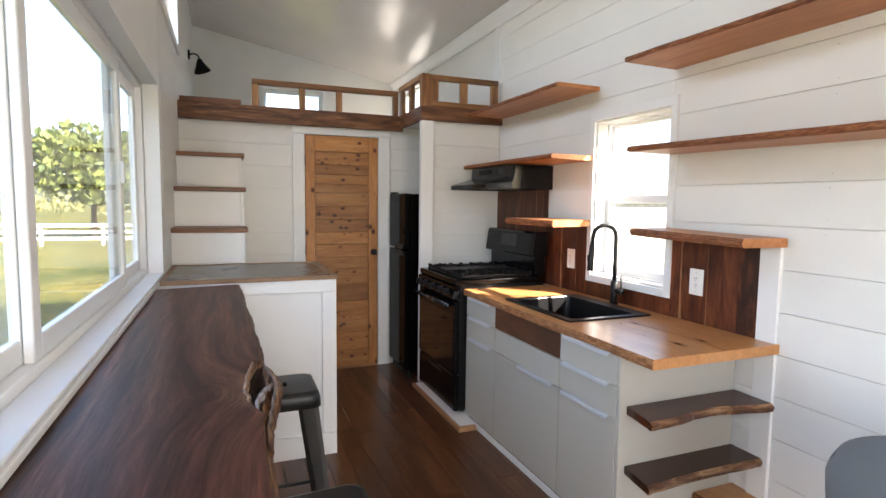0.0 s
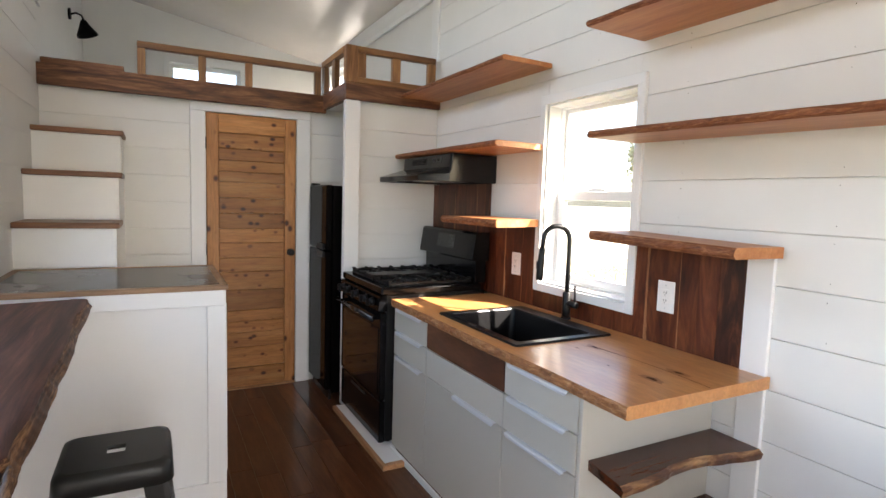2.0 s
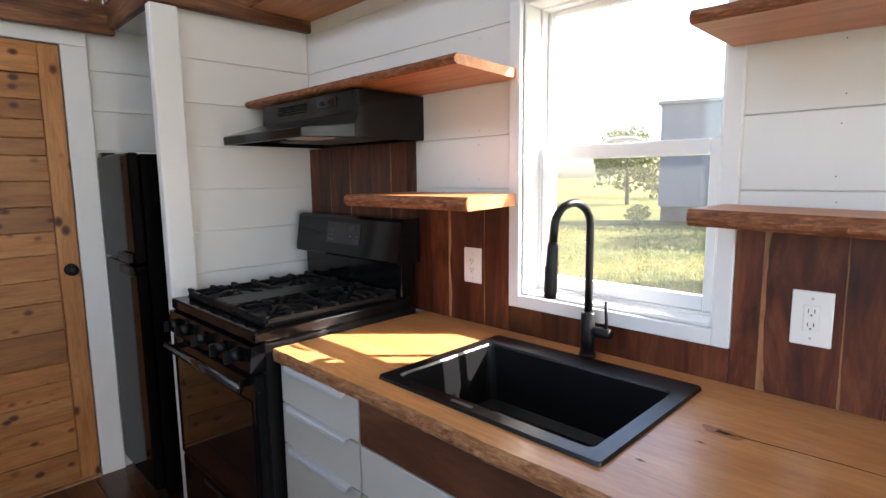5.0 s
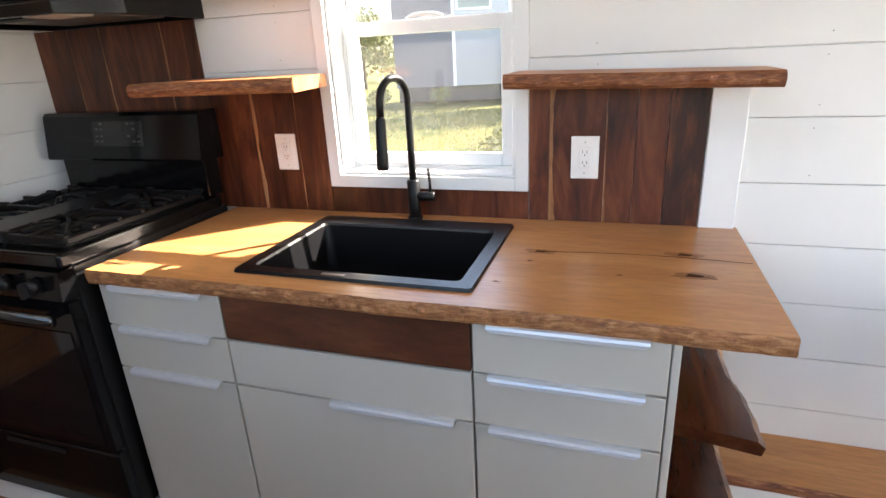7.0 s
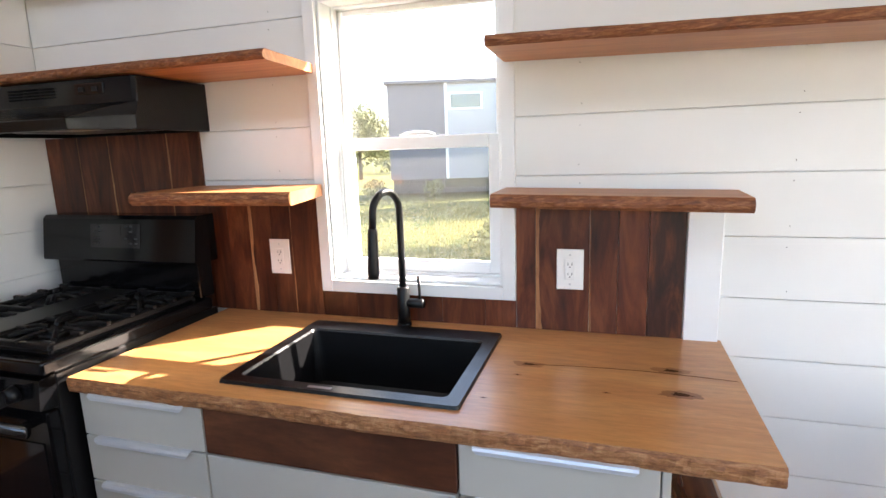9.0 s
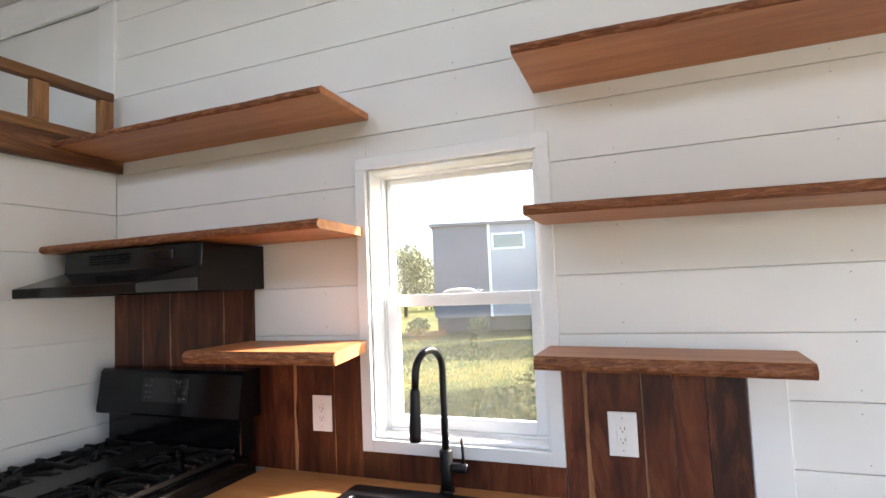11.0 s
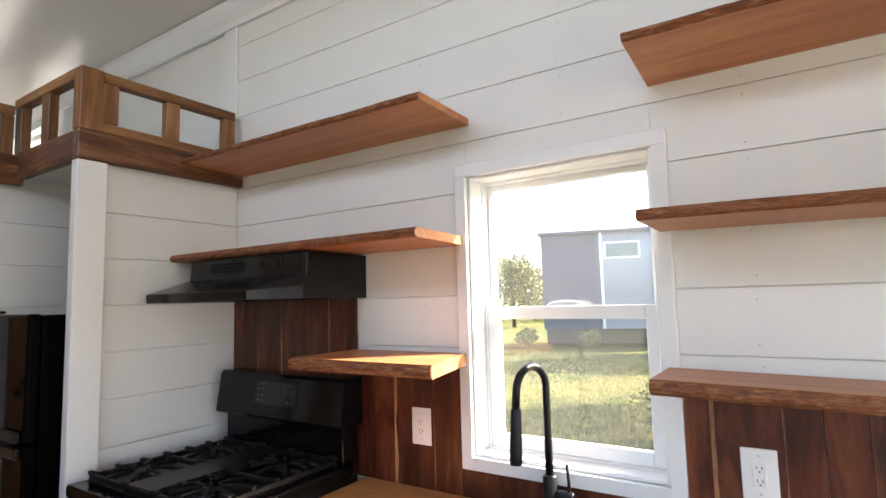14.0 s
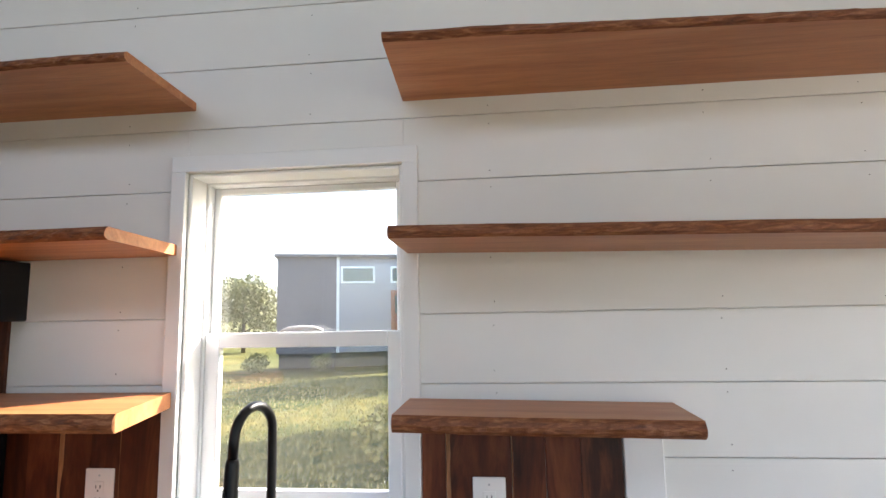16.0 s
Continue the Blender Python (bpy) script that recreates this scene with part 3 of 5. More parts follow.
def pine_door():
    h = holder("door_1", "knotty pine plank door, closed, in white casing", "door", kind="structure", at=(0.82, YD, 0))
    inv = Matrix.Translation(h.location).inverted()

    def add(name, bm, m, label="", smooth=False, parent=None):
        ob = part(name, bm, m, parent or h, label, smooth)
        ob.matrix_parent_inverse = inv
        return ob
    x0, x1, top = 0.826, 1.492, 2.123
    add("stile", box(x0, x0 + 0.085, YD - 0.012, YD + 0.03, F0 + 0.012, top, 0.003), PINE_Z)
    add("stile", box(x1 - 0.085, x1, YD - 0.012, YD + 0.03, F0 + 0.012, top, 0.003), PINE_Z)
    add("rail", box(x0 + 0.0855, x1 - 0.0855, YD - 0.012, YD + 0.03, F0 + 0.012, 0.135, 0.003), PINE_X)
    add("rail", box(x0 + 0.0855, x1 - 0.0855, YD - 0.012, YD + 0.03, 1.983, top, 0.003), PINE_X)
    marks = (0.1355, 0.30, 0.42, 0.51, 0.60, 0.765, 0.91, 1.02, 1.14, 1.25, 1.37, 1.49, 1.61, 1.69, 1.775, 1.865, 1.9825)
    for a, b in zip(marks, marks[1:]):
        add("plank", box(x0 + 0.0855, x1 - 0.0855, YD, YD + 0.022, a, b - 0.001, 0.0035), PINE_X)
    rose = add("handle_rose", cyl((1.452, YD - 0.0125, 1.06), (1.452, YD - 0.022, 1.06), 0.03, n=24), BLACKM, "matte black rose", True)
    bm = tube([(1.452, YD - 0.022, 1.06), (1.452, YD - 0.04, 1.06), (1.452, YD - 0.048, 1.06), (1.452, YD - 0.06, 1.06), (1.452, YD - 0.07, 1.06), (1.452, YD - 0.075, 1.06)], [0.011, 0.011, 0.022, 0.027, 0.022, 0.008], 20)
    add("door_knob", bm, BLACKM, "round matte black knob", True)
    for z in (0.25, 1.05, 1.85):
        add("hinge", cyl((x0 - 0.004, YD - 0.014, z), (x0 - 0.004, YD - 0.014, z + 0.09), 0.006, n=10), BLACKM)
    add("casing", box(0.715, 0.822, YD - 0.02, YD, F0, 2.128, 0.003), TRIMW, "white casing board")
    add("casing", box(1.4965, 1.606, YD - 0.02, YD, F0, 2.128, 0.003), TRIMW, "white casing board")
    add("casing", box(0.715, 1.606, YD - 0.02, YD, 2.1285, 2.194, 0.003), TRIMW, "white casing board")
    add("threshold", box(0.826, 1.492, YD - 0.03, YD + 0.08, F0, F0 + 0.011, 0.002), EDGEW)
    return h


pine_door()

# ---- kitchen ----
def rounded_front(x, y0, y1, z0, z1, t=0.018):
    return box(x, x + t, y0, y1, z0, z1, 0.0015)


def lip_handle(y0, y1, z, x):
    """An edge pull: a flat lip with rolled front and rounded ends, over the top of a drawer front."""
    bm = bmesh.new()
    prof = [(x + 0.012, z + 0.003), (x - 0.010, z + 0.003), (x - 0.017, z + 0.0005), (x - 0.020, z - 0.006), (x - 0.020, z - 0.015), (x - 0.017, z - 0.015), (x - 0.016, z - 0.006), (x - 0.011, z + 0.0002), (x + 0.012, z + 0.0002)]
    prism(prof, y0, y1, "y", bm)
    for v in bm.verts:                      # rounded lower corners
        if v.co.z < z - 0.013:
            v.co.y += 0.010 if v.co.y < (y0 + y1) / 2 else -0.010
    return bm


def cabinet(name, label, y0, y1, fronts):
    """A base unit: carcass and fronts (kind, z0, z1, handle y0, y1)."""
    h = holder(name, label, "cabinet", "kitchen base cabinets", at=(1.76, (y0 + y1) / 2, 0))
    inv = Matrix.Translation(h.location).inverted()

    def add(nm, bm, m, parent=None, lab=""):
        ob = part(nm, bm, m, parent or h, lab)
        ob.matrix_parent_inverse = inv
        return ob
    bm = bmesh.new()
    for a, b in ((y0 + 0.001, y0 + 0.019), (y1 - 0.019, y1 - 0.001)):
        box(1.775, XR - 0.03, a, b, 0.1, 0.868, bm=bm)
    box(1.775, XR - 0.03, y0 + 0.019, y1 - 0.019, 0.1, 0.118, bm=bm)
    box(XR - 0.05, XR - 0.03, y0 + 0.019, y1 - 0.019, 0.118, 0.868, bm=bm)
    add("body", bm, GREY)
    for kind, z0, z1, hy in fronts:
        f = add(kind, rounded_front(1.755, y0 + 0.0025, y1 - 0.0025, z0 + 0.0025, z1 - 0.004), WALNUT_Y if kind == "walnut_panel" else GREY, None, "dark walnut veneer panel" if kind == "walnut_panel" else "")
        if hy:
            ob = part("handle", lip_handle(hy[0], hy[1], z1, 1.755), ALU, f, "satin aluminium edge pull")
    add("plinth", box(1.80, 1.815, y0 + 0.001, y1 - 0.001, F0, 0.099), GREY)
    return h


cabinet("drawer_cabinet", "grey base cabinet with two drawers over a door beside the stove", 3.042, 3.485, [("drawer_front", 0.73, 0.87, (3.09, 3.43)), ("drawer_front", 0.58, 0.73, (3.09, 3.43)), ("door", 0.008, 0.58, (3.09, 3.43))])
cabinet("sink_cabinet", "grey sink cabinet with a walnut panel on top", 2.312, 3.040, [("walnut_panel", 0.73, 0.87, None), ("false_front", 0.58, 0.73, None), ("door", 0.008, 0.58, (2.36, 2.72))])
endcab = cabinet("drawer_cabinet", "grey base cabinet with three drawers at the counter's end", 1.864, 2.310, [("drawer_front", 0.73, 0.87, (1.91, 2.27)), ("drawer_front", 0.58, 0.73, (1.91, 2.27)), ("door", 0.008, 0.58, (1.91, 2.27))])
ob = part("end_panel", box(1.757, XR - 0.019, 1.845, 1.8625, F0, 0.868, 0.002), GREY, endcab)
ob.matrix_parent_inverse = Matrix.Translation(endcab.location).inverted()
tagged(mesh_ob("baseboard", box(1.745, 1.7545, 1.845, 3.485, F0, 0.006, 0.002), TRIMW), "thin white strip along the cabinet foot", "baseboard", kind="structure")


BARKO = wood("oak_live_edge", [(0.15, 0.055, 0.020), (0.36, 0.150, 0.054), (0.58, 0.31, 0.14)], "y", 0.6, stretch=6.0, scale=48, vary=0.1, contrast=0.8)


def countertop():
    h = holder("countertop", "honey oak counter slab with a live front edge", "countertop", at=(2.1, 2.5, 0.87))
    bm = bmesh.new()
    ys = [1.64, 2.345, 2.995, 3.505]
    X0, XS0, XS1, X1 = 1.732, 1.84, 2.345, XR - 0.002
    z0, z1 = 0.8705, 0.915
    for a, b in ((X0 + 0.035, XS0), (XS1, X1)):
        box(a, b, ys[0], ys[3], z0, z1, bm=bm)
    box(XS0, XS1, ys[0], ys[1], z0, z1, bm=bm)
    box(XS0, XS1, ys[2], ys[3], z0, z1, bm=bm)
    bmesh.ops.remove_doubles(bm, verts=bm.verts, dist=1e-5)
    top = part("slab", bm, OAKTOP, h)
    edge = part("live_edge", slab(X0 + 0.0352, X0 + 0.006, ys[0], ys[3], z0, z1, 0.007, 4.0, steps=260, slope=0.006), [OAKTOP, BARKO], h, "rough live edge")
    for ob in (top, edge):
        ob.matrix_parent_inverse = Matrix.Translation(h.location).inverted()
    # knots
    for x, y, r in ((2.14, 2.20, 0.017), (2.18, 1.81, 0.018), (2.03, 1.80, 0.019), (2.06, 2.22, 0.005), (2.0, 1.98, 0.004), (1.9, 2.28, 0.004)):
        for nm, q, zt, m, lab in (("knot_halo", 1.6, 0.9153, HALO, "brown halo round a knot"), ("knot", 0.62, 0.9157, KNOT, "dark knot")):
            bm = bmesh.new()
            ring_ = []
            for j in range(28):
                t = 2 * math.pi * j / 28
                wv = 1 + 0.35 * noise.noise((2 * math.cos(t) + x * 9, 2 * math.sin(t), q)) + 0.25 * noise.noise((5 * math.cos(t), 5 * math.sin(t) + y * 7, q))
                ring_.append((x + q * r * 0.72 * math.cos(t) * wv, y + q * 1.6 * r * math.sin(t) * wv))
            prism(ring_, 0.9151, zt, "z", bm)
            k = part(nm, bm, m, h, lab)
            k.matrix_parent_inverse = Matrix.Translation(h.location).inverted()
        if r > 0.01:
            for a in (0.4, 2.2, 4.4):
                sp = tube([(x + c * 0.9 * r * math.cos(a), y + c * 1.7 * r * math.sin(a + 0.2 * c), 0.9156) for c in (0.2, 0.6, 1.0)], [0.0009, 0.0006, 0.0003], 5)
                k = part("check_crack", sp, KNOT, h, "short drying check")
                k.matrix_parent_inverse = Matrix.Translation(h.location).inverted()
    crack = tube([(2.14 + 0.02 * math.sin(3 * t), 2.2 - 0.55 * t, 0.9155) for t in (k / 14 for k in range(15))], [0.0007] * 15, 6)
    k = part("crack", crack, KNOT, h, "thin drying crack")
    k.matrix_parent_inverse = Matrix.Translation(h.location).inverted()
    return h


HALO = paint("knot_halo_wood", (0.38, 0.155, 0.05), 0.35, 0.35, spec=0.3)
KNOT = paint("dark_knot", (0.10, 0.038, 0.015), 0.75, 0.5, spec=0.15)
countertop()


def sink():
    h = holder("sink", "black granite composite drop-in sink in the oak counter", "sink", at=(2.09, 2.67, 0.915))
    inv = Matrix.Translation(h.location).inverted()
    x0, x1, y0, y1 = 1.815, 2.366, 2.322, 3.03
    bm = bmesh.new()

    def loop(ax0, ax1, ay0, ay1, z, r, n=5):
        pts = []
        for cx, cy, s in ((ax1 - r, ay1 - r, 0), (ax0 + r, ay1 - r, 1), (ax0 + r, ay0 + r, 2), (ax1 - r, ay0 + r, 3)):
            for k in range(n + 1):
                t = math.pi / 2 * (s + k / n)
                pts.append(bm.verts.new((cx + r * math.cos(t), cy + r * math.sin(t), z)))
        return pts
    loops = [loop(x0, x1, y0, y1, 0.9155, 0.012), loop(x0 + 0.003, x1 - 0.003, y0 + 0.003, y1 - 0.003, 0.925, 0.012),
             loop(x0 + 0.042, x1 - 0.09, y0 + 0.042, y1 - 0.042, 0.925, 0.02), loop(x0 + 0.046, x1 - 0.094, y0 + 0.046, y1 - 0.046, 0.918, 0.022),
             loop(x0 + 0.058, x1 - 0.105, y0 + 0.058, y1 - 0.058, 0.735, 0.04), loop(x0 + 0.08, x1 - 0.127, y0 + 0.08, y1 - 0.08, 0.712, 0.05), loop(2.04, 2.09, 2.65, 2.70, 0.706, 0.02)]
    for a, b in zip(loops, loops[1:]):
        for k in range(len(a)):
            bm.faces.new((a[k], a[(k + 1) % len(a)], b[(k + 1) % len(b)], b[k]))
    bm.faces.new(loops[-1])
    bmesh.ops.recalc_face_normals(bm, faces=bm.faces)
    b = part("basin", bm, SINKB, h)
    b.matrix_parent_inverse = inv
    d = part("drain", cyl((2.065, 2.675, 0.707), (2.065, 2.675, 0.711), 0.045, n=24), STEEL, h, "steel drain strainer", True)
    d.matrix_parent_inverse = inv
    lg = part("maker_plate", box(1.83, 1.842, 2.68, 2.75, 0.9252, 0.9262), STEEL, h, "small pale maker's plate")
    lg.matrix_parent_inverse = inv
    return h


sink()


def faucet():
    h = holder("faucet", "matte black gooseneck pull-down kitchen faucet", "faucet", at=(2.40, 2.69, 0.915))

    def add(name, bm, label="", parent=None):
        return part(name, bm, BLACKM, parent or h, label, True)
    add("base_flange", cyl((0, 0, 0.0005), (0, 0, 0.012), 0.027, 0.025, 24))
    add("body", tube([(0, 0, 0.012), (0, 0, 0.05), (0, 0, 0.14), (0, 0, 0.146)], [0.0225, 0.0225, 0.0225, 0.018], 24))
    d = Vector((-0.97, 0.25, 0)).normalized()
    r, up = 0.074, 0.418
    pts = [Vector((0, 0, 0.146)), Vector((0, 0, 0.25)), Vector((0, 0, 0.36))]
    pts += [d * (r - r * math.cos(t)) + Vector((0, 0, up + r * math.sin(t))) for t in (math.pi * k / 14 for k in range(15))]
    end = pts[-1] + Vector((0, 0, -0.04)) + d * 0.004
    pts.append(end)
    add("spout", tube(pts, 0.0125, 16))
    hd = add("spray_head", tube([end, end + Vector((0, 0, -0.012)), end + d * 0.008 + Vector((0, 0, -0.15)), end + d * 0.009 + Vector((0, 0, -0.168))], [0.0135, 0.0165, 0.0195, 0.018], 18))
    add("spray_button", box(-0.004, 0.004, -0.003, 0.003, -0.02, 0.02, 0.002), "", hd).matrix_local = Matrix.Translation(end + d * 0.026 + Vector((0, 0, -0.09)))
    add("valve", tube([(0, -0.018, 0.085), (0, -0.03, 0.085), (0.0, -0.075, 0.085), (0.0, -0.079, 0.085)], [0.016, 0.0175, 0.0175, 0.014], 18))
    add("lever", tube([(0, -0.062, 0.095), (0, -0.063, 0.13), (0, -0.06, 0.185)], [0.0055, 0.005, 0.006], 12))
    return h


faucet()


def outlet(y, z, material, label):
    h = holder("wall_outlet", label, "outlet", "wall outlets", at=(XR - 0.012, y, z))
    part("cover_plate", box(-0.0065, 0.0, -0.044, 0.044, -0.069, 0.069, 0.003, seg=2), material, h)
    part("receptacle", box(-0.0095, -0.0066, -0.017, 0.017, -0.034, 0.034, 0.0015), material, h)
    for s in (-1, 1):
        bm = bmesh.new()
        for dy, w in ((-0.0065, 0.0022), (0.0065, 0.0018)):
            box(-0.0105, -0.0096, dy - w / 2, dy + w / 2, s * 0.017 - 0.002, s * 0.017 + 0.007, bm=bm)
        cyl((-0.0105, 0, s * 0.017 - 0.008), (-0.0096, 0, s * 0.017 - 0.008), 0.0024, n=8, bm=bm)
        part("socket_slots", bm, GAP, h, "dark socket slots")
    for s in (-1, 1):
        part("screw", cyl((-0.0078, 0, s * 0.05), (-0.0066, 0, s * 0.05), 0.003, n=10), STEEL, h)
    return h


outlet(2.107, 1.133, OUTLET, "white duplex outlet on the walnut backsplash")
outlet(3.224, 1.146, PINK, "white duplex outlet beside the stove")


def split_skin(name, label, category, group, bm, mats):
    """A board thing of two parts: the sawn board and its rough live edge."""
    h = holder(name, label, category, group)
    low = min((v.co for v in bm.verts), key=lambda c: c.z)
    for k, nm in enumerate(("board", "live_edge", "hollow", "hollow_rim")[:len(mats)]):
        b = bm.copy()
        bmesh.ops.delete(b, geom=[f for f in b.faces if f.material_index != k], context="FACES")
        for f in b.faces:
            f.material_index = 0
        part(nm, b, mats[k], h, ("", "rough barky live edge", "hollow with its shade put into dark wood", "pale golden rim of the hollow")[k])
    bm.free()
    return h


def shelf(name, label, material, *a, **k):
    return split_skin(name, label, "shelf", "live-edge wall shelves", slab(*a, **k), [material, BARK])


shelf("wall_shelf", "long oak live-edge shelf high beside the loft", CEDAR_Y, XR - 0.001, 2.12, 2.985, 4.38, 2.280, 2.306, 0.008, 1.0, cut0=-0.01)
shelf("wall_shelf", "long oak live-edge shelf high on the kitchen wall", CEDAR_Y, XR - 0.001, 2.10, 0.25, 2.333, 2.272, 2.298, 0.009, 2.0, cut1=0.014, steps=80, taper=0.09)
shelf("wall_shelf", "long oak live-edge shelf beside the window", CEDAR_Y, XR - 0.021, 2.135, 0.25, 2.32, 1.811, 1.841, 0.008, 3.0, cut1=0.004, steps=80, sag=0.043)
shelf("wall_shelf", "short oak live-edge shelf over the walnut backsplash", CEDAR_Y, XR - 0.021, 2.18, 1.62, 2.318, 1.369, 1.409, 0.007, 5.0, cut0=0.01, sag=0.014)
shelf("wall_shelf", "oak live-edge shelf on top of the range hood", CEDAR_Y, XR - 0.001, 2.105, 3.02, 4.38, 1.826, 1.858, 0.008, 6.0, cut0=-0.035)
shelf("wall_shelf", "short oak live-edge shelf between stove and window", CEDAR_Y, XR - 0.021, 2.085, 3.015, 3.555, 1.385, 1.428, 0.005, 7.0, cut0=-0.09)


def range_hood():
    h = holder("range_hood", "black under-shelf range hood with front louvres", "range hood", at=(XR, 3.885, 1.64))
    y0, y1 = -0.38, 0.38
    bm = bmesh.new()
    # canopy: lower lip wider than the upper box; right end folds in
    v = lambda x, y, z: bm.verts.new((x, y, z))
    def loop(pts, z):
        return [v(x, y, z) for x, y in pts]
    base = [(-0.52, y0 + 0.10), (-0.52, y1), (-0.001, y1), (-0.001, y0), (-0.35, y0)]
    b0, b1 = loop(base, 0.0), loop([(x * 1.004, y) for x, y in base], 0.036)
    b1[-1].co.z = 0.05
    upper = [(-0.345, y0 + 0.012), (-0.345, y1 - 0.03), (-0.001, y1 - 0.03), (-0.001, y0), (-0.335, y0)]
    c1, d1 = loop(upper, 0.095), loop([(x * 0.98, y) for x, y in upper], 0.179)
    # open underside with a turned-in rim
    rim = [(-0.505, y0 + 0.115), (-0.505, y1 - 0.015), (-0.016, y1 - 0.015), (-0.016, y0 + 0.015), (-0.345, y0 + 0.015)]
    r0, r1 = loop(rim, 0.0), loop(rim, 0.026)
    bm.faces.new(r1), bm.faces.new(d1)
    for p, q in ((r1, r0), (r0, b0), (b0, b1), (b1, c1), (c1, d1)):
        for k in range(5):
            bm.faces.new((p[k], p[(k + 1) % 5], q[(k + 1) % 5], q[k]))
    bmesh.ops.recalc_face_normals(bm, faces=bm.faces)
    bmesh.ops.bevel(bm, geom=list(bm.edges), offset=0.0025, segments=1, affect="EDGES")
    part("canopy", bm, HOODB, h)
    part("underside_pan", box(-0.50, -0.02, y0 + 0.115, y1 - 0.02, 0.019, 0.0255), SLOT, h, "black recessed underside")
    for j, ya in enumerate((-0.03, 0.05, 0.13)):
        for k in range(4):
            z = 0.122 + k * 0.0105
            part("louvre", box(-0.3445, -0.334, ya, ya + 0.07, z, z + 0.005), SLOT, h, "dark vent slot")
    cp = part("control_strip", box(-0.346, -0.334, -0.25, -0.12, 0.125, 0.162, 0.002), PANELG, h, "glossy switch strip")
    for dy in (-0.215, -0.155):
        part("rocker_switch", box(-0.351, -0.3465, dy - 0.012, dy + 0.012, 0.135, 0.151, 0.001), BLACKM, cp)
    part("light_lens", box(-0.46, -0.33, -0.22, -0.06, 0.004, 0.0185, 0.004), LENS, h, "cream plastic light lens")
    part("grease_filter", box(-0.32, -0.05, -0.24, 0.24, 0.010, 0.0185), FILTER, h, "metal mesh grease filter")
    return h


HOODB = paint("black_hood_enamel", (0.006, 0.006, 0.0065), 0.16, 0.2, relief=0.02, spec=0.24)
range_hood()


HANDLEB = paint("glossy_black_bar", (0.006, 0.006, 0.006), 0.14, 0.2, relief=0.0, spec=0.9)


def gas_range():
    """Freestanding gas range; its own x runs along the wall (from the counter side), y out to the room."""
    h = holder("gas_range", "black freestanding gas range with cast-iron grates", "stove", at=(XR - 0.03, 3.905, 0.065))
    W = 0.385
    F = -0.745            # body front (local x)

    def add(name, bm, m, label="", parent=None, smooth=False):
        return part(name, bm, m, parent or h, label, smooth)
    add("body", box(F + 0.03, -0.02, -W, W, -0.052, 0.87, 0.004), BLACKM)
    add("cooktop", box(F - 0.008, -0.05, -W - 0.004, W + 0.004, 0.8705, 0.917, 0.01, seg=3), BLACK)
    add("cooktop_well", box(F + 0.05, -0.10, -W + 0.035, W - 0.035, 0.9172, 0.9192), BLACKM)
    cpn = add("control_panel", prism([(F - 0.002, 0.772), (F - 0.028, 0.778), (F - 0.018, 0.866), (F + 0.029, 0.8695), (F + 0.029, 0.772)], -W, W, "y"), BLACK)
    for k, y in enumerate((-0.29, -0.17, -0.0, 0.17, 0.29)):
        kb = add("knob", cyl((F - 0.024, y, 0.822), (F - 0.052, y, 0.820), 0.026, 0.021, 20), BLACKM, "round black burner knob", cpn, True)
        add("knob_grip", box(F - 0.074, F - 0.0525, y - 0.006, y + 0.006, 0.797, 0.843, 0.003), BLACKM, "", cpn)
    door = add("oven_door", box(F - 0.012, F + 0.029, -W, W, 0.215, 0.765, 0.006), BLACK)
    add("oven_glass", box(F - 0.0155, F - 0.0122, -W + 0.03, W - 0.03, 0.245, 0.665, 0.001), BLACKG, "dark mirror-like oven glass", door)
    hb = bmesh.new()
    ring_pts = [(F - 0.054 + 0.013 * math.cos(q * math.pi / 8), 0.724 + 0.019 * math.sin(q * math.pi / 8)) for q in range(16)]
    prism(ring_pts, -W + 0.03, W - 0.03, "y", hb)
    for y in (-W + 0.075, W - 0.075):
        cyl((F - 0.05, y, 0.722), (F - 0.0125, y, 0.722), 0.013, n=12, bm=hb)
    add("oven_handle", hb, HANDLEB, "black bar handle", door, True)
    dr = add("drawer", box(F - 0.008, F + 0.029, -W, W, -0.056, 0.205, 0.005), BLACK)
    add("drawer_pull", box(F - 0.016, F - 0.0082, -0.14, 0.14, 0.168, 0.186, 0.003), BLACKM, "", dr)
    for x in (F + 0.07, -0.08):
        for y in (-W + 0.05, W - 0.05):
            add("foot", cyl((x, y, -0.0702), (x, y, -0.0525), 0.018, n=12), BLACKM)
    # backguard: recessed lower part and a leaning head with display
    add("backguard", box(-0.085, -0.005, -W + 0.02, W - 0.006, 0.9175, 1.066, 0.004), BLACK)
    head = add("backguard_head", prism([(-0.128, 1.067), (-0.131, 1.075), (-0.106, 1.240), (-0.092, 1.254), (-0.005, 1.254), (-0.005, 1.067)], -W - 0.012, W + 0.012, "y"), BLACK)
    lean = lambda z: -0.1315 + (z - 1.075) * 0.025 / 0.165

    def plate(name, y0, y1, z0, z1, t, m, lab=""):
        bm = bmesh.new()
        pts = [(lean(z0), z0), (lean(z1), z1), (lean(z1) - t, z1), (lean(z0) - t, z0)]
        prism(pts, y0, y1, "y", bm)
        return add(name, bm, m, lab, head)
    plate("display_panel", -0.13, 0.13, 1.125, 1.221, 0.001, PANELG, "glossy control display")
    rndy = random.Random(5)
    for y in (-0.115, -0.09, -0.065, 0.075, 0.1):
        for z in (1.140, 1.160, 1.187, 1.208):
            if rndy.random() < 0.75:
                plate("button_print", y, y + 0.014, z, z + 0.006, 0.0018, PRINT, "pale button legend")
    plate("clock_window", -0.03, 0.055, 1.175, 1.212, 0.0018, BLACKG, "dark clock window")
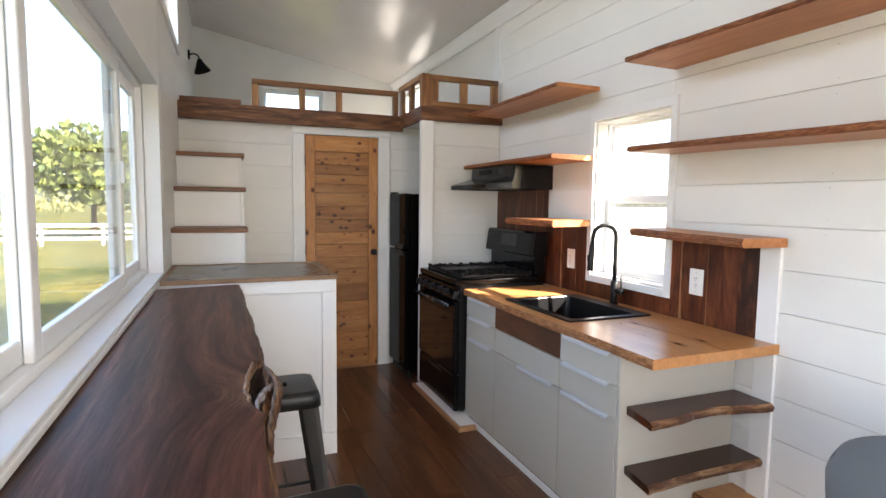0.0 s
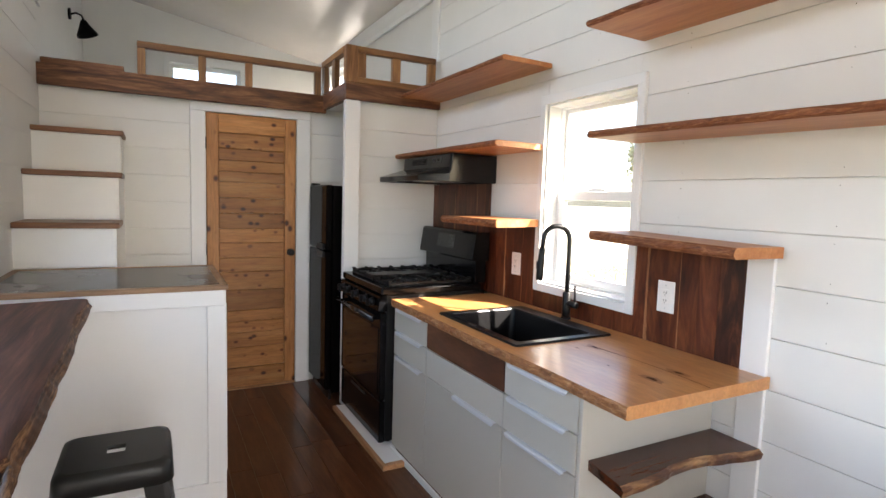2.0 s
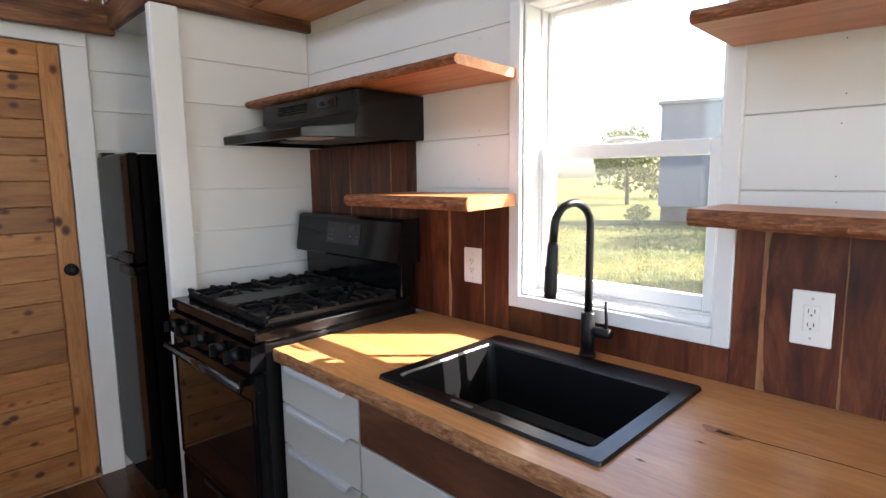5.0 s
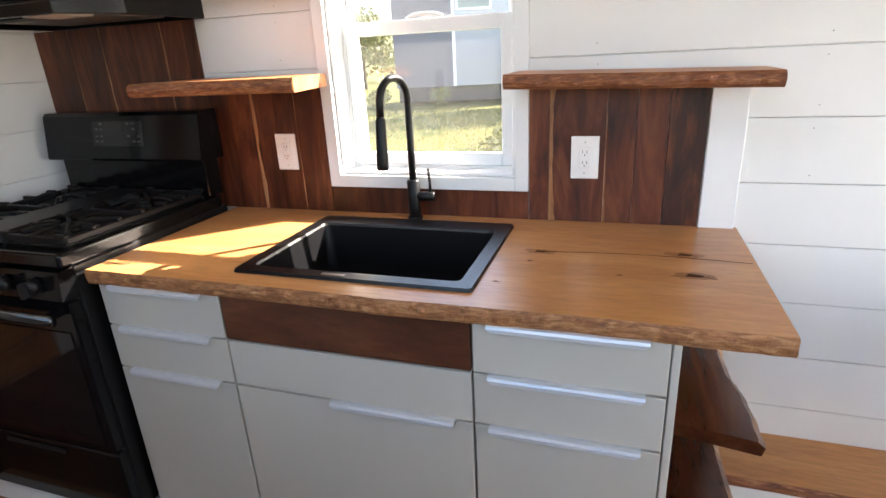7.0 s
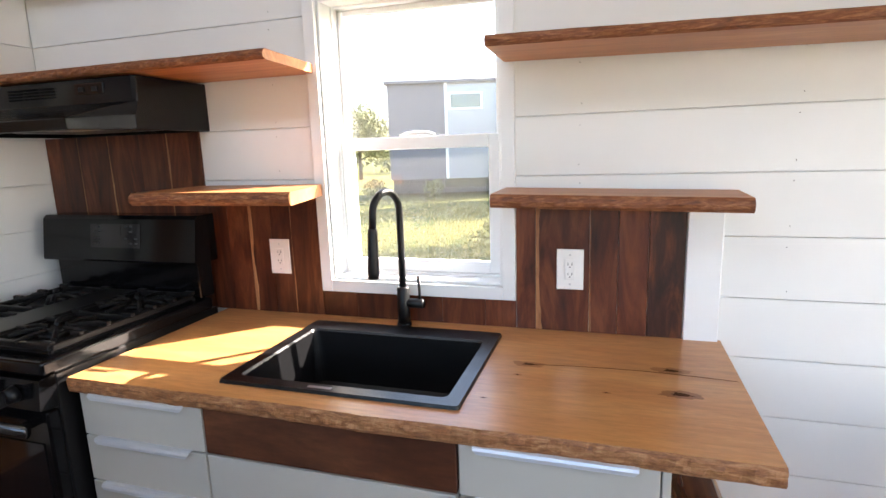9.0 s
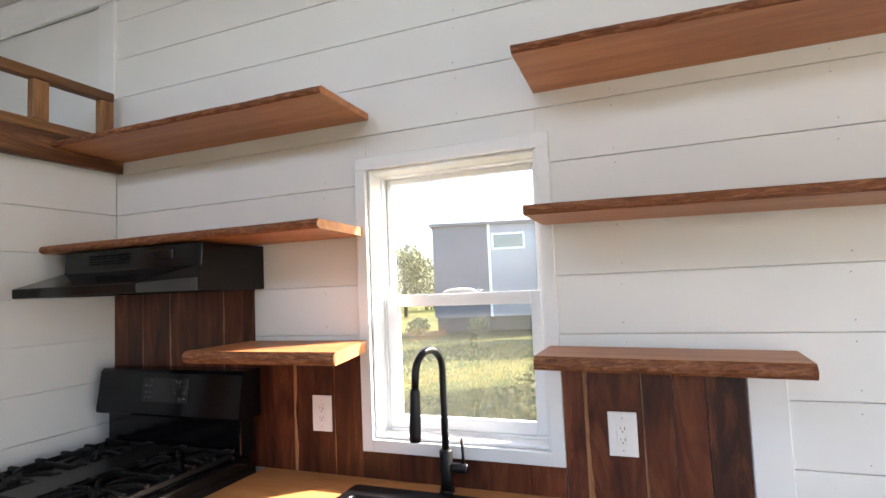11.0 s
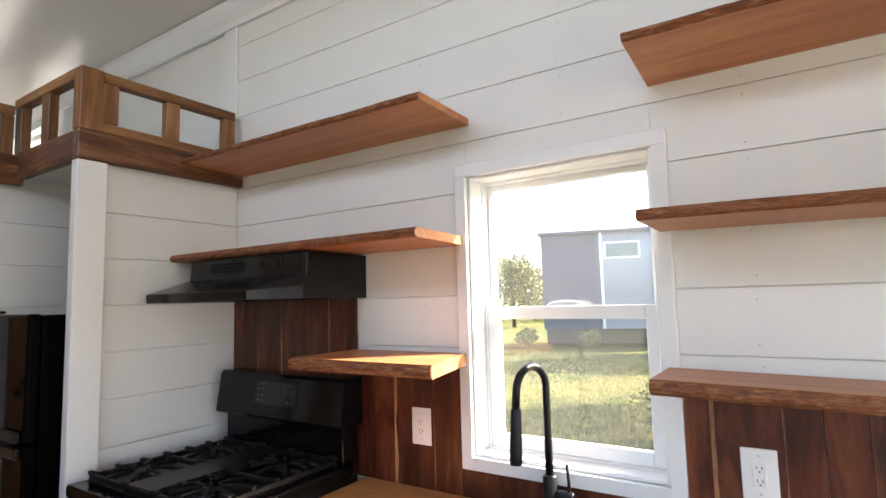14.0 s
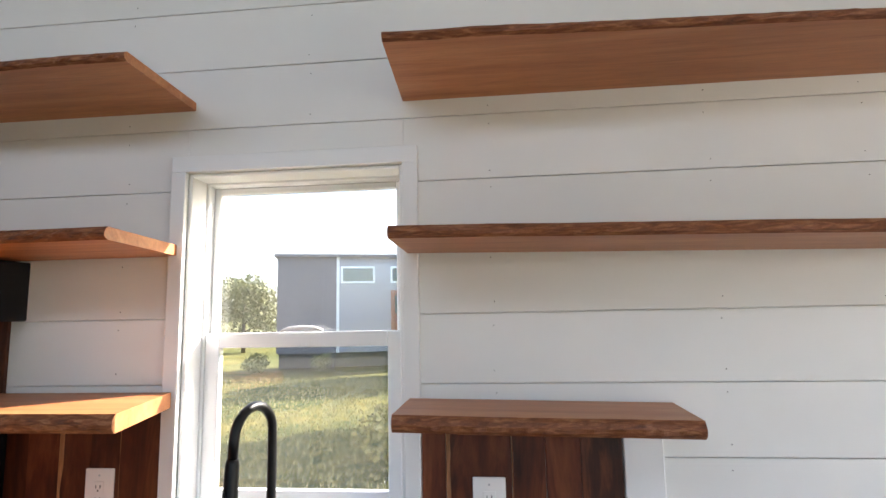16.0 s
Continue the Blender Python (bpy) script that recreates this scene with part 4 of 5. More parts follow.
    # burners and grates
    for x, y, r in ((F + 0.18, -0.2, 0.045), (F + 0.5, -0.2, 0.038), (F + 0.18, 0.2, 0.038), (F + 0.5, 0.2, 0.045)):
        bn = add("burner", cyl((x, y, 0.9193), (x, y, 0.934), r, r * 0.92, 20), BLACKM, "round black burner base", None, True)
        add("burner_cap", cyl((x, y, 0.9342), (x, y, 0.944), r * 0.85, r * 0.8, 20), IRON, "", bn, True)
    add("griddle_plate", box(F + 0.05, -0.115, -0.085, 0.085, 0.9193, 0.951, 0.006), BLACKM, "flat centre griddle")
    for s in (-1, 1):
        g = bmesh.new()
        ya, yb = sorted((s * 0.085, s * 0.345))
        xa, xb = F + 0.06, -0.11
        for x in (xa, (xa + xb) / 2, xb):
            box(x - 0.009, x + 0.009, ya, yb, 0.927, 0.947, 0.003, g)
        for y in (ya, yb):
            box(xa, xb, y - 0.009, y + 0.009, 0.923, 0.943, 0.003, g)
        for cx in (F + 0.18, F + 0.5):
            cy = (ya + yb) / 2
            for k in range(8):
                t = math.pi / 4 * k + (0.0 if k % 2 == 0 else 0.12 * (-1) ** (k // 2))
                ex, ey = cx + 0.135 * math.cos(t), cy + 0.122 * math.sin(t)
                tube([(cx + 0.034 * math.cos(t), cy + 0.034 * math.sin(t), 0.951), (cx + 0.085 * math.cos(t), cy + 0.08 * math.sin(t), 0.951), (ex, ey, 0.942)], [0.0065, 0.008, 0.009], 6, g)
        # fingers that fold over the side rails
        for x in [xa + (xb - xa) * k / 6 for k in range(7)]:
            for y, d in ((ya, 1), (yb, -1)):
                box(x - 0.009, x + 0.009, min(y - 0.01 * d, y + 0.035 * d), max(y - 0.01 * d, y + 0.035 * d), 0.9415, 0.955, 0.003, g)
        for x in (xa, xb):
            for y in (ya, yb):
                cyl((x, y, 0.9175), (x, y, 0.927), 0.009, n=8, bm=g)
        add("grate", g, IRON, "cast-iron grate")
    return h


gas_range()
stove_base = holder("stove_platform", "low white platform with pine nosing under the stove", "platform", at=(1.61, 3.7, F0))
part("platform_top", box(0.026, 0.134, -0.404, -0.2005, 0.0, 0.0295, bm=box(0.026, 0.84, -0.20, 0.56, 0.0, 0.0295)), TRIMW, stove_base)
part("nosing", box(0.0, 0.0255, -0.44, 0.56, 0.0, 0.032, 0.003), EDGEW, stove_base, "pine nosing strip")
part("nosing", box(0.026, 0.134, -0.44, -0.405, 0.0, 0.032, 0.003), EDGEW, stove_base, "pine nosing strip")


def fridge():
    h = holder("refrigerator", "black top-freezer refrigerator in its niche", "fridge", at=(1.607, 4.700, F0 + 0.02))
    y0, y1 = -0.245, 0.245
    part("cabinet_body", box(0.045, 0.66, y0 + 0.005, y1 - 0.005, 0.03, 1.62, 0.004), FRIDGE, h)
    for nm, z0, z1 in (("freezer_door", 1.135, 1.625), ("fridge_door", 0.06, 1.125)):
        d = part(nm, box(-0.005, 0.042, y0, y1, z0, z1, 0.012, seg=3), FRIDGE, h)
        z = (z0 + 0.004, z0 + 0.045) if nm == "freezer_door" else (z1 - 0.045, z1 - 0.004)
        part("handle", box(-0.024, -0.0055, y0 + 0.03, y0 + 0.20, z[0], z[1], 0.005, seg=2), BLACKM, d, "black moulded grip")
    part("kick_plate", box(0.03, 0.05, y0 + 0.01, y1 - 0.01, -0.02, 0.055), BLACKM, h)
    part("hinge_cover", box(0.0, 0.06, y1 - 0.07, y1 - 0.01, 1.6255, 1.64, 0.004), BLACKM, h)
    return h


fridge()

# ---- end of the counter ----


def end_shelf(z, seed, label, curve):
    """Walnut live-edge board on the end panel; the front looks to -y."""
    bm = bmesh.new()
    x0, x1, yb = 1.795, 2.445, 1.8445
    n = 40
    rows = []
    for k in range(n + 1):
        t = k / n
        x = x0 + (x1 - x0) * t
        xf = x - 0.03 * (1 - t)
        yf = 1.655 + curve(t) + 0.006 * noise.noise((t * 9, seed, 0)) + 0.003 * noise.noise((t * 30, seed, 1))
        vs = [bm.verts.new((x, yb, z + 0.018)), bm.verts.new((xf, yf + 0.016, z + 0.018)), bm.verts.new((xf, yf + 0.004 * noise.noise((t * 40, seed, 2)), z + 0.004)), bm.verts.new((xf, yf + 0.006, z - 0.018)), bm.verts.new((x, yb, z - 0.018))]
        rows.append(vs)
    for a, b in zip(rows, rows[1:]):
        for k in range(5):
            f = bm.faces.new((a[k], a[(k + 1) % 5], b[(k + 1) % 5], b[k]))
            f.material_index = 1 if k in (1, 2) else 0
    bm.faces.new(rows[0]), bm.faces.new(rows[-1][::-1])
    bmesh.ops.recalc_face_normals(bm, faces=bm.faces)
    return split_skin("end_shelf", label, "shelf", "walnut end shelves", bm, [WALNUT_X, BARKW])


BARKW = wood("walnut_live_edge", [(0.03, 0.011, 0.005), (0.15, 0.06, 0.025), (0.62, 0.37, 0.17)], "x", 0.35, stretch=6, scale=11)
end_shelf(0.625, 11.0, "walnut live-edge shelf with a bowed front on the end panel", lambda t: 0.05 * math.exp(-((t - 0.55) / 0.3) ** 2) - 0.03 * t)
end_shelf(0.35, 12.0, "lower walnut live-edge shelf on the end panel", lambda t: 0.02 * math.sin(3 * t) + 0.05 * max(0.0, t - 0.75))

ledge = holder("wheel_well_ledge", "white boxed ledge with an oak board on top", "ledge", at=(2.33, 0.6, F0))
part("box", box(-0.10, 0.134, -1.2, 1.235, 0.0, 0.1645, 0.003), WHITE, ledge)
ob = part("board", slab(0.134, -0.125, -1.2, 1.24, 0.165, 0.203, 0.006, 15.0, steps=60), [OAKTOP, BARK], ledge, "oak board with a live edge")


def shell_chair():
    h = holder("chair", "slate-blue moulded plastic shell chair", "chair", at=(2.02, 0.80, F0))
    bm = bmesh.new()
    prof = [(-0.24, 0.44, 0.20), (-0.20, 0.455, 0.225), (0.0, 0.435, 0.235), (0.14, 0.445, 0.235), (0.19, 0.49, 0.235), (0.215, 0.60, 0.235), (0.235, 0.74, 0.235), (0.245, 0.80, 0.225), (0.248, 0.822, 0.205), (0.249, 0.832, 0.175)]
    rows = []
    n = 12
    for y, z, w in prof:
        rows.append([bm.verts.new((w * (2 * k / n - 1), y + (0.0 if z < 0.5 else -0.05 * (2 * k / n - 1) ** 2), z + (0.03 * (2 * k / n - 1) ** 2 if z < 0.5 else 0))) for k in range(n + 1)])
    for a, b in zip(rows, rows[1:]):
        for k in range(n):
            bm.faces.new((a[k], a[k + 1], b[k + 1], b[k]))
    bmesh.ops.solidify(bm, geom=list(bm.faces), thickness=0.009)
    bmesh.ops.recalc_face_normals(bm, faces=bm.faces)
    part("shell", bm, PLASTIC, h, "", True)
    for x in (-0.17, 0.17):
        for y in (-0.16, 0.15):
            part("leg", tube([(x * 0.75, y * 0.75, 0.44), (x * 1.2, y * 1.25, 0.0)], [0.016, 0.011], 12), CHLEG, h, "turned wooden leg", True)
    return h


CHLEG = wood("beech_leg", [(0.4, 0.24, 0.12), (0.5, 0.32, 0.17), (0.58, 0.4, 0.22)], "z", 0.45)
shell_chair()

# ---- bar, stools, storage box, stairs ----


def bar_top():
    """Thick walnut slab along the big window with a deep live edge and a knot hollow."""
    bm = bmesh.new()
    y0, y1, z0, z1, n = 0.55, 3.205, 1.0, 1.062, 420
    rows = []
    for k in range(n + 1):
        y = y0 + (y1 - y0) * k / n
        wob = 0.006 * noise.noise((y * 3.5, 7.0, 0)) + 0.004 * noise.noise((y * 9, 1, 0)) + 0.0015 * noise.noise((y * 30, 3, 0))
        f = float(np.interp(y, (0.5, 0.6, 1.17, 1.27, 1.41, 1.55, 1.67, 1.9, 2.25, 2.67, 3.17), (0.233, 0.235, 0.246, 0.262, 0.281, 0.277, 0.267, 0.267, 0.262, 0.248, 0.24))) + wob
        g = max(0.0, 1 - ((y - 1.43) / 0.21) ** 2) ** 0.7
        e = 0.014 + 0.03 * max(0, noise.noise((y * 3, 4, 4))) * (1 - g)
        lip = max(f - e - 0.002, 0.0) if g == 0 else f - e - g * (0.062 + 0.006 * noise.noise((y * 22, 8, 2)))
        ridge = f - 0.012 - 0.03 * g * min(1, max(0, (1.5 - y) / 0.22))
        ridge = max(ridge, lip + 0.004)
        j = lambda q: (0.35 + 1.2 * g) * (0.006 * noise.noise((y * 7, q * 7, 9)) + 0.0045 * noise.noise((y * 21, q * 5, 3)) + 0.002 * noise.noise((y * 60, q * 3, 5)))
        mid = (lip + ridge) / 2
        sec = ((XL + 0.004, z1), (0.0, z1), (lip - 0.02, z1), (lip, z1 - 0.003), (lip + 0.15 * (mid - lip), z1 - 0.008 - 0.045 * g + j(4)), (mid + j(1) * g, z1 - 0.010 - 0.05 * g),
               (ridge - 0.3 * (ridge - mid), z1 - 0.014 - 0.02 * g + j(5)), (ridge + j(2) * 0.5, z1 - 0.018 + 0.013 * g + j(6) * 0.5), (f + j(7), z1 - 0.036), (f - 0.008 + j(3), z0 + 0.008), (f - 0.03, z0), (XL + 0.004, z0))
        skew = 0.07 * max(0.0, (y - 2.2) / (y1 - 2.2))
        rows.append(([bm.verts.new((p[0], y - skew * (0.24 - p[0]) / 0.42, p[1])) for p in sec], g))
    m = len(rows[0][0])
    for (a, ga), (b, gb) in zip(rows, rows[1:]):
        for k in range(m):
            fc = bm.faces.new((a[k], a[(k + 1) % m], b[(k + 1) % m], b[k]))
            fc.material_index = 0 if not 3 <= k <= 9 else (1 if ga < 0.3 else (2 if 4 <= k <= 5 else (3 if k in (3, 6) else 1)))
            fc.smooth = 2 <= k <= 9
    bm.faces.new(rows[0][0]), bm.faces.new(rows[-1][0][::-1])
    bmesh.ops.recalc_face_normals(bm, faces=bm.faces)
    h = split_skin("bar_counter", "polished dark walnut live-edge bar slab under the window", "bar counter", "", bm, [BARW, BARE, BARH, BARR])
    # gnarled ridges that grow round the hollow
    for nm, lab, m, pts, rad in (("hollow_ridge", "pale golden ridge beside the hollow", BARR, ((0.232, 1.70, 1.056), (0.226, 1.62, 1.057), (0.212, 1.50, 1.056), (0.200, 1.40, 1.055), (0.206, 1.31, 1.054), (0.222, 1.235, 1.050)), 0.008),
                                 ("hollow_ridge", "polished silvery ridge across the hollow", SILVERW, ((0.268, 1.455, 1.046), (0.256, 1.40, 1.054), (0.240, 1.36, 1.050), (0.226, 1.31, 1.055), (0.219, 1.25, 1.046)), 0.010),
                                 ("hollow_ridge", "dark brown ridge outside the hollow", BARE, ((0.258, 1.63, 1.046), (0.270, 1.54, 1.051), (0.284, 1.44, 1.048), (0.276, 1.35, 1.052), (0.258, 1.25, 1.046), (0.243, 1.14, 1.049), (0.236, 1.02, 1.044)), 0.012)):
        line = []
        for a, b in zip(pts, pts[1:]):
            line += [Vector(a).lerp(Vector(b), q / 6) for q in range(6)]
        line = [p + Vector((0.005 * noise.noise((p.y * 28, rad * 900, 1)), 0, 0.004 * noise.noise((p.y * 33, rad * 900, 7)))) for p in line]
        rr = [rad * (0.35 + 0.65 * math.sin(math.pi * q / (len(line) - 1))) * (1 + 0.4 * noise.noise((p.y * 40, rad * 500, 3))) for q, p in enumerate(line)]
        part(nm, tube(line, rr, 10), m, h, lab, True)
    for y in (0.8, 2.4):
        b = bmesh.new()
        box(XL + 0.001, XL + 0.012, y - 0.02, y + 0.02, 0.72, 0.9995, bm=b)
        box(XL + 0.012, 0.08, y - 0.02, y + 0.02, 0.987, 0.9995, bm=b)
        part("bracket", b, BLACKM, h, "black steel bracket")
    return h


def bar_wood():
    """Polished walnut whose grain bends and ripples round the knot hollow in the slab's edge."""
    m, n, l, b = mat("bar_walnut", 0.36, 0, 0.14)
    tc, xyz = n.new("ShaderNodeTexCoord"), n.new("ShaderNodeSeparateXYZ")
    l.new(tc.outputs["Object"], xyz.inputs[0])

    def op(kind, a, c, d=None):
        k = n.new("ShaderNodeMath")
        k.operation = kind
        for q, v in enumerate((a, c, d)):
            if isinstance(v, (int, float)):
                k.inputs[q].default_value = v
            elif v is not None:
                l.new(v, k.inputs[q])
        return k.outputs[0]
    x, y = xyz.outputs[0], xyz.outputs[1]
    dy = op("MULTIPLY_ADD", y, 4.2, -4.2 * 1.40)
    near_y = op("EXPONENT", op("MULTIPLY", op("MULTIPLY", dy, dy), -1.0), 0.0)
    side = n.new("ShaderNodeMapRange")
    side.interpolation_type = "SMOOTHSTEP"
    side.inputs[1].default_value, side.inputs[2].default_value = -0.08, 0.24
    l.new(x, side.inputs[0])
    near = op("MULTIPLY", near_y, side.outputs[0])
    raw = n.new("ShaderNodeCombineXYZ")
    l.new(x, raw.inputs[0]), l.new(y, raw.inputs[1])
    wob = noise_tex(n, l, raw, 9.0, 4, 0.6)
    sway = noise_tex(n, l, raw, 1.7, 2, 0.5)
    u = op("MULTIPLY_ADD", near, -0.11, x)
    u = op("ADD", u, op("MULTIPLY", near, op("MULTIPLY_ADD", wob.outputs[0], 0.07, -0.035)))
    u = op("MULTIPLY_ADD", sway.outputs[0], 0.05, u)
    vec = n.new("ShaderNodeCombineXYZ")
    l.new(op("MULTIPLY", u, 11.0), vec.inputs[0]), l.new(op("MULTIPLY", y, 0.55), vec.inputs[1])
    wide, fine = noise_tex(n, l, vec, 1.7, 6, 0.62, 0.4), noise_tex(n, l, vec, 10.0, 6, 0.75, 0.2)
    col = ramp(n, l, wide.outputs[0], [(0.32, (0.022, 0.008, 0.006)), (0.46, (0.078, 0.029, 0.020)), (0.58, (0.135, 0.055, 0.037)), (0.72, (0.26, 0.118, 0.076))]).outputs[0]
    fr = ramp(n, l, fine.outputs[0], [(0.36, (0.45, 0.43, 0.43)), (0.60, (1.12, 1.1, 1.08))])
    col = mix(n, l, "MULTIPLY", 0.85, col, fr.outputs[0])
    glow = ramp(n, l, op("MULTIPLY", near, fine.outputs[0]), [(0.34, (0, 0, 0)), (0.62, (0.6, 0.6, 0.6))])
    col = mix(n, l, "MIX", glow.outputs[0], col, (0.30, 0.165, 0.095))
    l.new(col, b.inputs["Base Color"])
    bump(n, l, b, fine.outputs[0], 0.08, 0.001)
    return m


BARW = bar_wood()
BARE = wood("bar_live_edge", [(0.012, 0.005, 0.003), (0.095, 0.038, 0.016), (0.42, 0.23, 0.10)], "y", 0.5, stretch=13, scale=20, vary=0.05, spec=0.25)
BARR = wood("pale_hollow_rim", [(0.05, 0.022, 0.010), (0.24, 0.115, 0.05), (0.66, 0.47, 0.29)], "y", 0.3, stretch=3.2, scale=34, vary=0.05)
# near-black tones put the hollow's shade into the wood colour
BARH = wood("shaded_hollow_wood", [(0.006, 0.004, 0.003), (0.03, 0.014, 0.008), (0.16, 0.08, 0.04)], "y", 0.7, stretch=3, scale=14, vary=0.05)
SILVERW = wood("silvery_polished_wood", [(0.10, 0.07, 0.06), (0.34, 0.28, 0.26), (0.62, 0.58, 0.56)], "y", 0.18, stretch=5, scale=30, vary=0.05)
bar_top()


def metal_stool():
    h = holder("bar_stool", "gunmetal pressed-steel bar stool with a grip hole", "stool", "bar stools", at=(0.368, 2.36, F0))
    S, Z = 0.148, 0.775
    # seat with rounded corners, dished rim and a hole
    bm = bmesh.new()

    def loop(r, z, c, n=6, hole=False):
        out = []
        for s in range(4):
            sx, sy = ((1, 1), (-1, 1), (-1, -1), (1, -1))[s]
            for k in range(n + 1):
                t = math.pi / 2 * (s + k / n)
                out.append(bm.verts.new((sx * (r - c) + c * math.cos(t), sy * (r - c) + c * math.sin(t), z)))
        return out
    loops = [loop(0.024, Z - 0.006, 0.008), loop(0.024, Z - 0.003, 0.008), loop(0.027, Z, 0.010), loop(0.11, Z, 0.03), loop(S - 0.02, Z, 0.035), loop(S - 0.004, Z - 0.006, 0.04), loop(S + 0.002, Z - 0.02, 0.042), loop(S + 0.006, Z - 0.065, 0.044), loop(S + 0.003, Z - 0.066, 0.042), loop(S - 0.002, Z - 0.02, 0.04)]
    for a, b in zip(loops, loops[1:]):
        for k in range(len(a)):
            bm.faces.new((a[k], a[(k + 1) % len(a)], b[(k + 1) % len(b)], b[k]))
    bm.normal_update()
    for f in bm.faces:
        f.smooth = abs(f.normal.z) < 0.97
    part("seat", bm, GUN, h)
    for sx in (-1, 1):
        for sy in (-1, 1):
            bm = bmesh.new()
            top, bot = 0.132, 0.205
            rows = []
            for t in [k / 6 for k in range(7)]:
                r, w, z = top + (bot - top) * t, 0.062 - 0.032 * t, (Z - 0.05) * (1 - t) + 0.012 * t
                c = Vector((sx * r, sy * r, z))
                rows.append([bm.verts.new(c + Vector(p)) for p in ((-sx * w, 0, 0), (-sx * 0.01, sy * 0.006, 0), (sx * 0.006, sy * 0.006, 0), (sx * 0.006, -sy * 0.01, 0), (0, -sy * w, 0), (-sx * 0.008, -sy * 0.012, 0), (-sx * 0.012, -sy * 0.008, 0))])
            for a, b in zip(rows, rows[1:]):
                for k in range(7):
                    bm.faces.new((a[k], a[(k + 1) % 7], b[(k + 1) % 7], b[k]))
            bm.faces.new(rows[0]), bm.faces.new(rows[-1][::-1])
            bmesh.ops.recalc_face_normals(bm, faces=bm.faces)
            leg = part("leg", bm, GUN, h)
            part("foot_cap", box(sx * bot - 0.02, sx * bot + 0.02, sy * bot - 0.02, sy * bot + 0.02, 0.0, 0.02, 0.004), BLACKM, leg, "black rubber foot")
    r = 0.185
    for a, b in (((-r, -r), (r, -r)), ((r, -r), (r, r)), ((r, r), (-r, r)), ((-r, r), (-r, -r))):
        part("footrest", cyl((*a, 0.22), (*b, 0.22), 0.009, n=10), GUN, h, "", True)
    return h


stool = metal_stool()
copy_thing(stool, pose(0.37, 1.30, F0, 0, 0, 4))


def storage_box():
    h = holder("storage_box", "white panelled storage box with a dark framed lid", "cabinet", at=(XL, 3.2, 0))
    inv = Matrix.Translation(h.location).inverted()

    def add(name, bm, m, lab=""):
        ob = part(name, bm, m, h, lab)
        ob.matrix_parent_inverse = inv
    x0, x1, y0, y1, z1 = XL + 0.003, 0.777, 3.255, 4.055, 1.062
    add("body", box(x0, x1 - 0.001, y0 + 0.02, y1, F0, z1), TRIMW)
    for a, b, c, d in ((x0, x1, F0, 0.105), (x0, x1, z1 - 0.075, z1), (x1 - 0.085, x1, 0.1055, z1 - 0.0755), (x0, x0 + 0.085, 0.1055, z1 - 0.0755)):
        add("face_frame", box(a, b, y0, y0 + 0.0195, c, d, 0.002), TRIMW)
    add("side_panel", box(x1 - 0.0005, x1 + 0.012, y0 + 0.08, y1 - 0.08, 0.12, z1 - 0.08, 0.003), TRIMW)
    add("lid", box(x0 + 0.035, x1 - 0.025, y0 + 0.025, y1 - 0.025, z1 + 0.0005, z1 + 0.021), SLATE, "dark smooth lid")
    for a, b, c, d in ((x0, x1 + 0.01, y0 - 0.01, y0 + 0.0245), (x0, x1 + 0.01, y1 - 0.0245, y1)):
        add("lid_edging", box(a, b, c, d, z1 + 0.0005, z1 + 0.024, 0.002), EDGEX, "thin wooden edging")
    for a, b in ((x0, x0 + 0.0345), (x1 - 0.0245, x1 + 0.01)):
        add("lid_edging", box(a, b, y0 + 0.025, y1 - 0.025, z1 + 0.0005, z1 + 0.024, 0.002), EDGEX, "thin wooden edging")
    return h


EDGEX = wood("brown_lid_edging", [(0.24, 0.13, 0.07), (0.34, 0.2, 0.11), (0.44, 0.28, 0.16)], "x", 0.45)
storage_box()


def stairs():
    h = holder("loft_stairs", "white stairs with stained wooden treads up to the loft", "stairs", at=(XL, 4.06, 0))
    inv = Matrix.Translation(h.location).inverted()

    def add(name, bm, m, lab=""):
        ob = part(name, bm, m, h, lab)
        ob.matrix_parent_inverse = inv
    steps = ((4.07, 1.338), (4.38, 1.628), (4.67, 1.905))
    x0, x1 = XL + 0.003, 0.285
    for k, (y, z) in enumerate(steps):
        ye = steps[k + 1][0] if k < 2 else YD - 0.001
        zb = 1.087 if k == 0 else steps[k - 1][1]
        add("riser", box(x0, x1 - 0.02, y, y + 0.018, zb + 0.001, z - 0.033), TRIMW)
        add("side_panel", box(x1 - 0.0195, x1 + 0.002, y, ye - 0.001, F0, z - 0.033, 0.001), TRIMW)
        add("tread", box(x0, x1 + 0.02, y - 0.028, min(ye + 0.018, YD - 0.0005), z - 0.032, z, 0.004), TREAD, "stained wooden tread")
    return h


stairs()
tagged(mesh_ob("loft_step", box(0.0 + XL + 0.01, 0.30, 5.02, 5.22, 2.321, 2.39, 0.004), TREAD), "low wooden step on the loft floor", "step")
tagged(mesh_ob("loft_headboard", box(1.2, 1.75, 6.6, 6.68, 2.321, 2.47, 0.02), RAIL_X), "low reddish wooden board on the loft floor", "board")


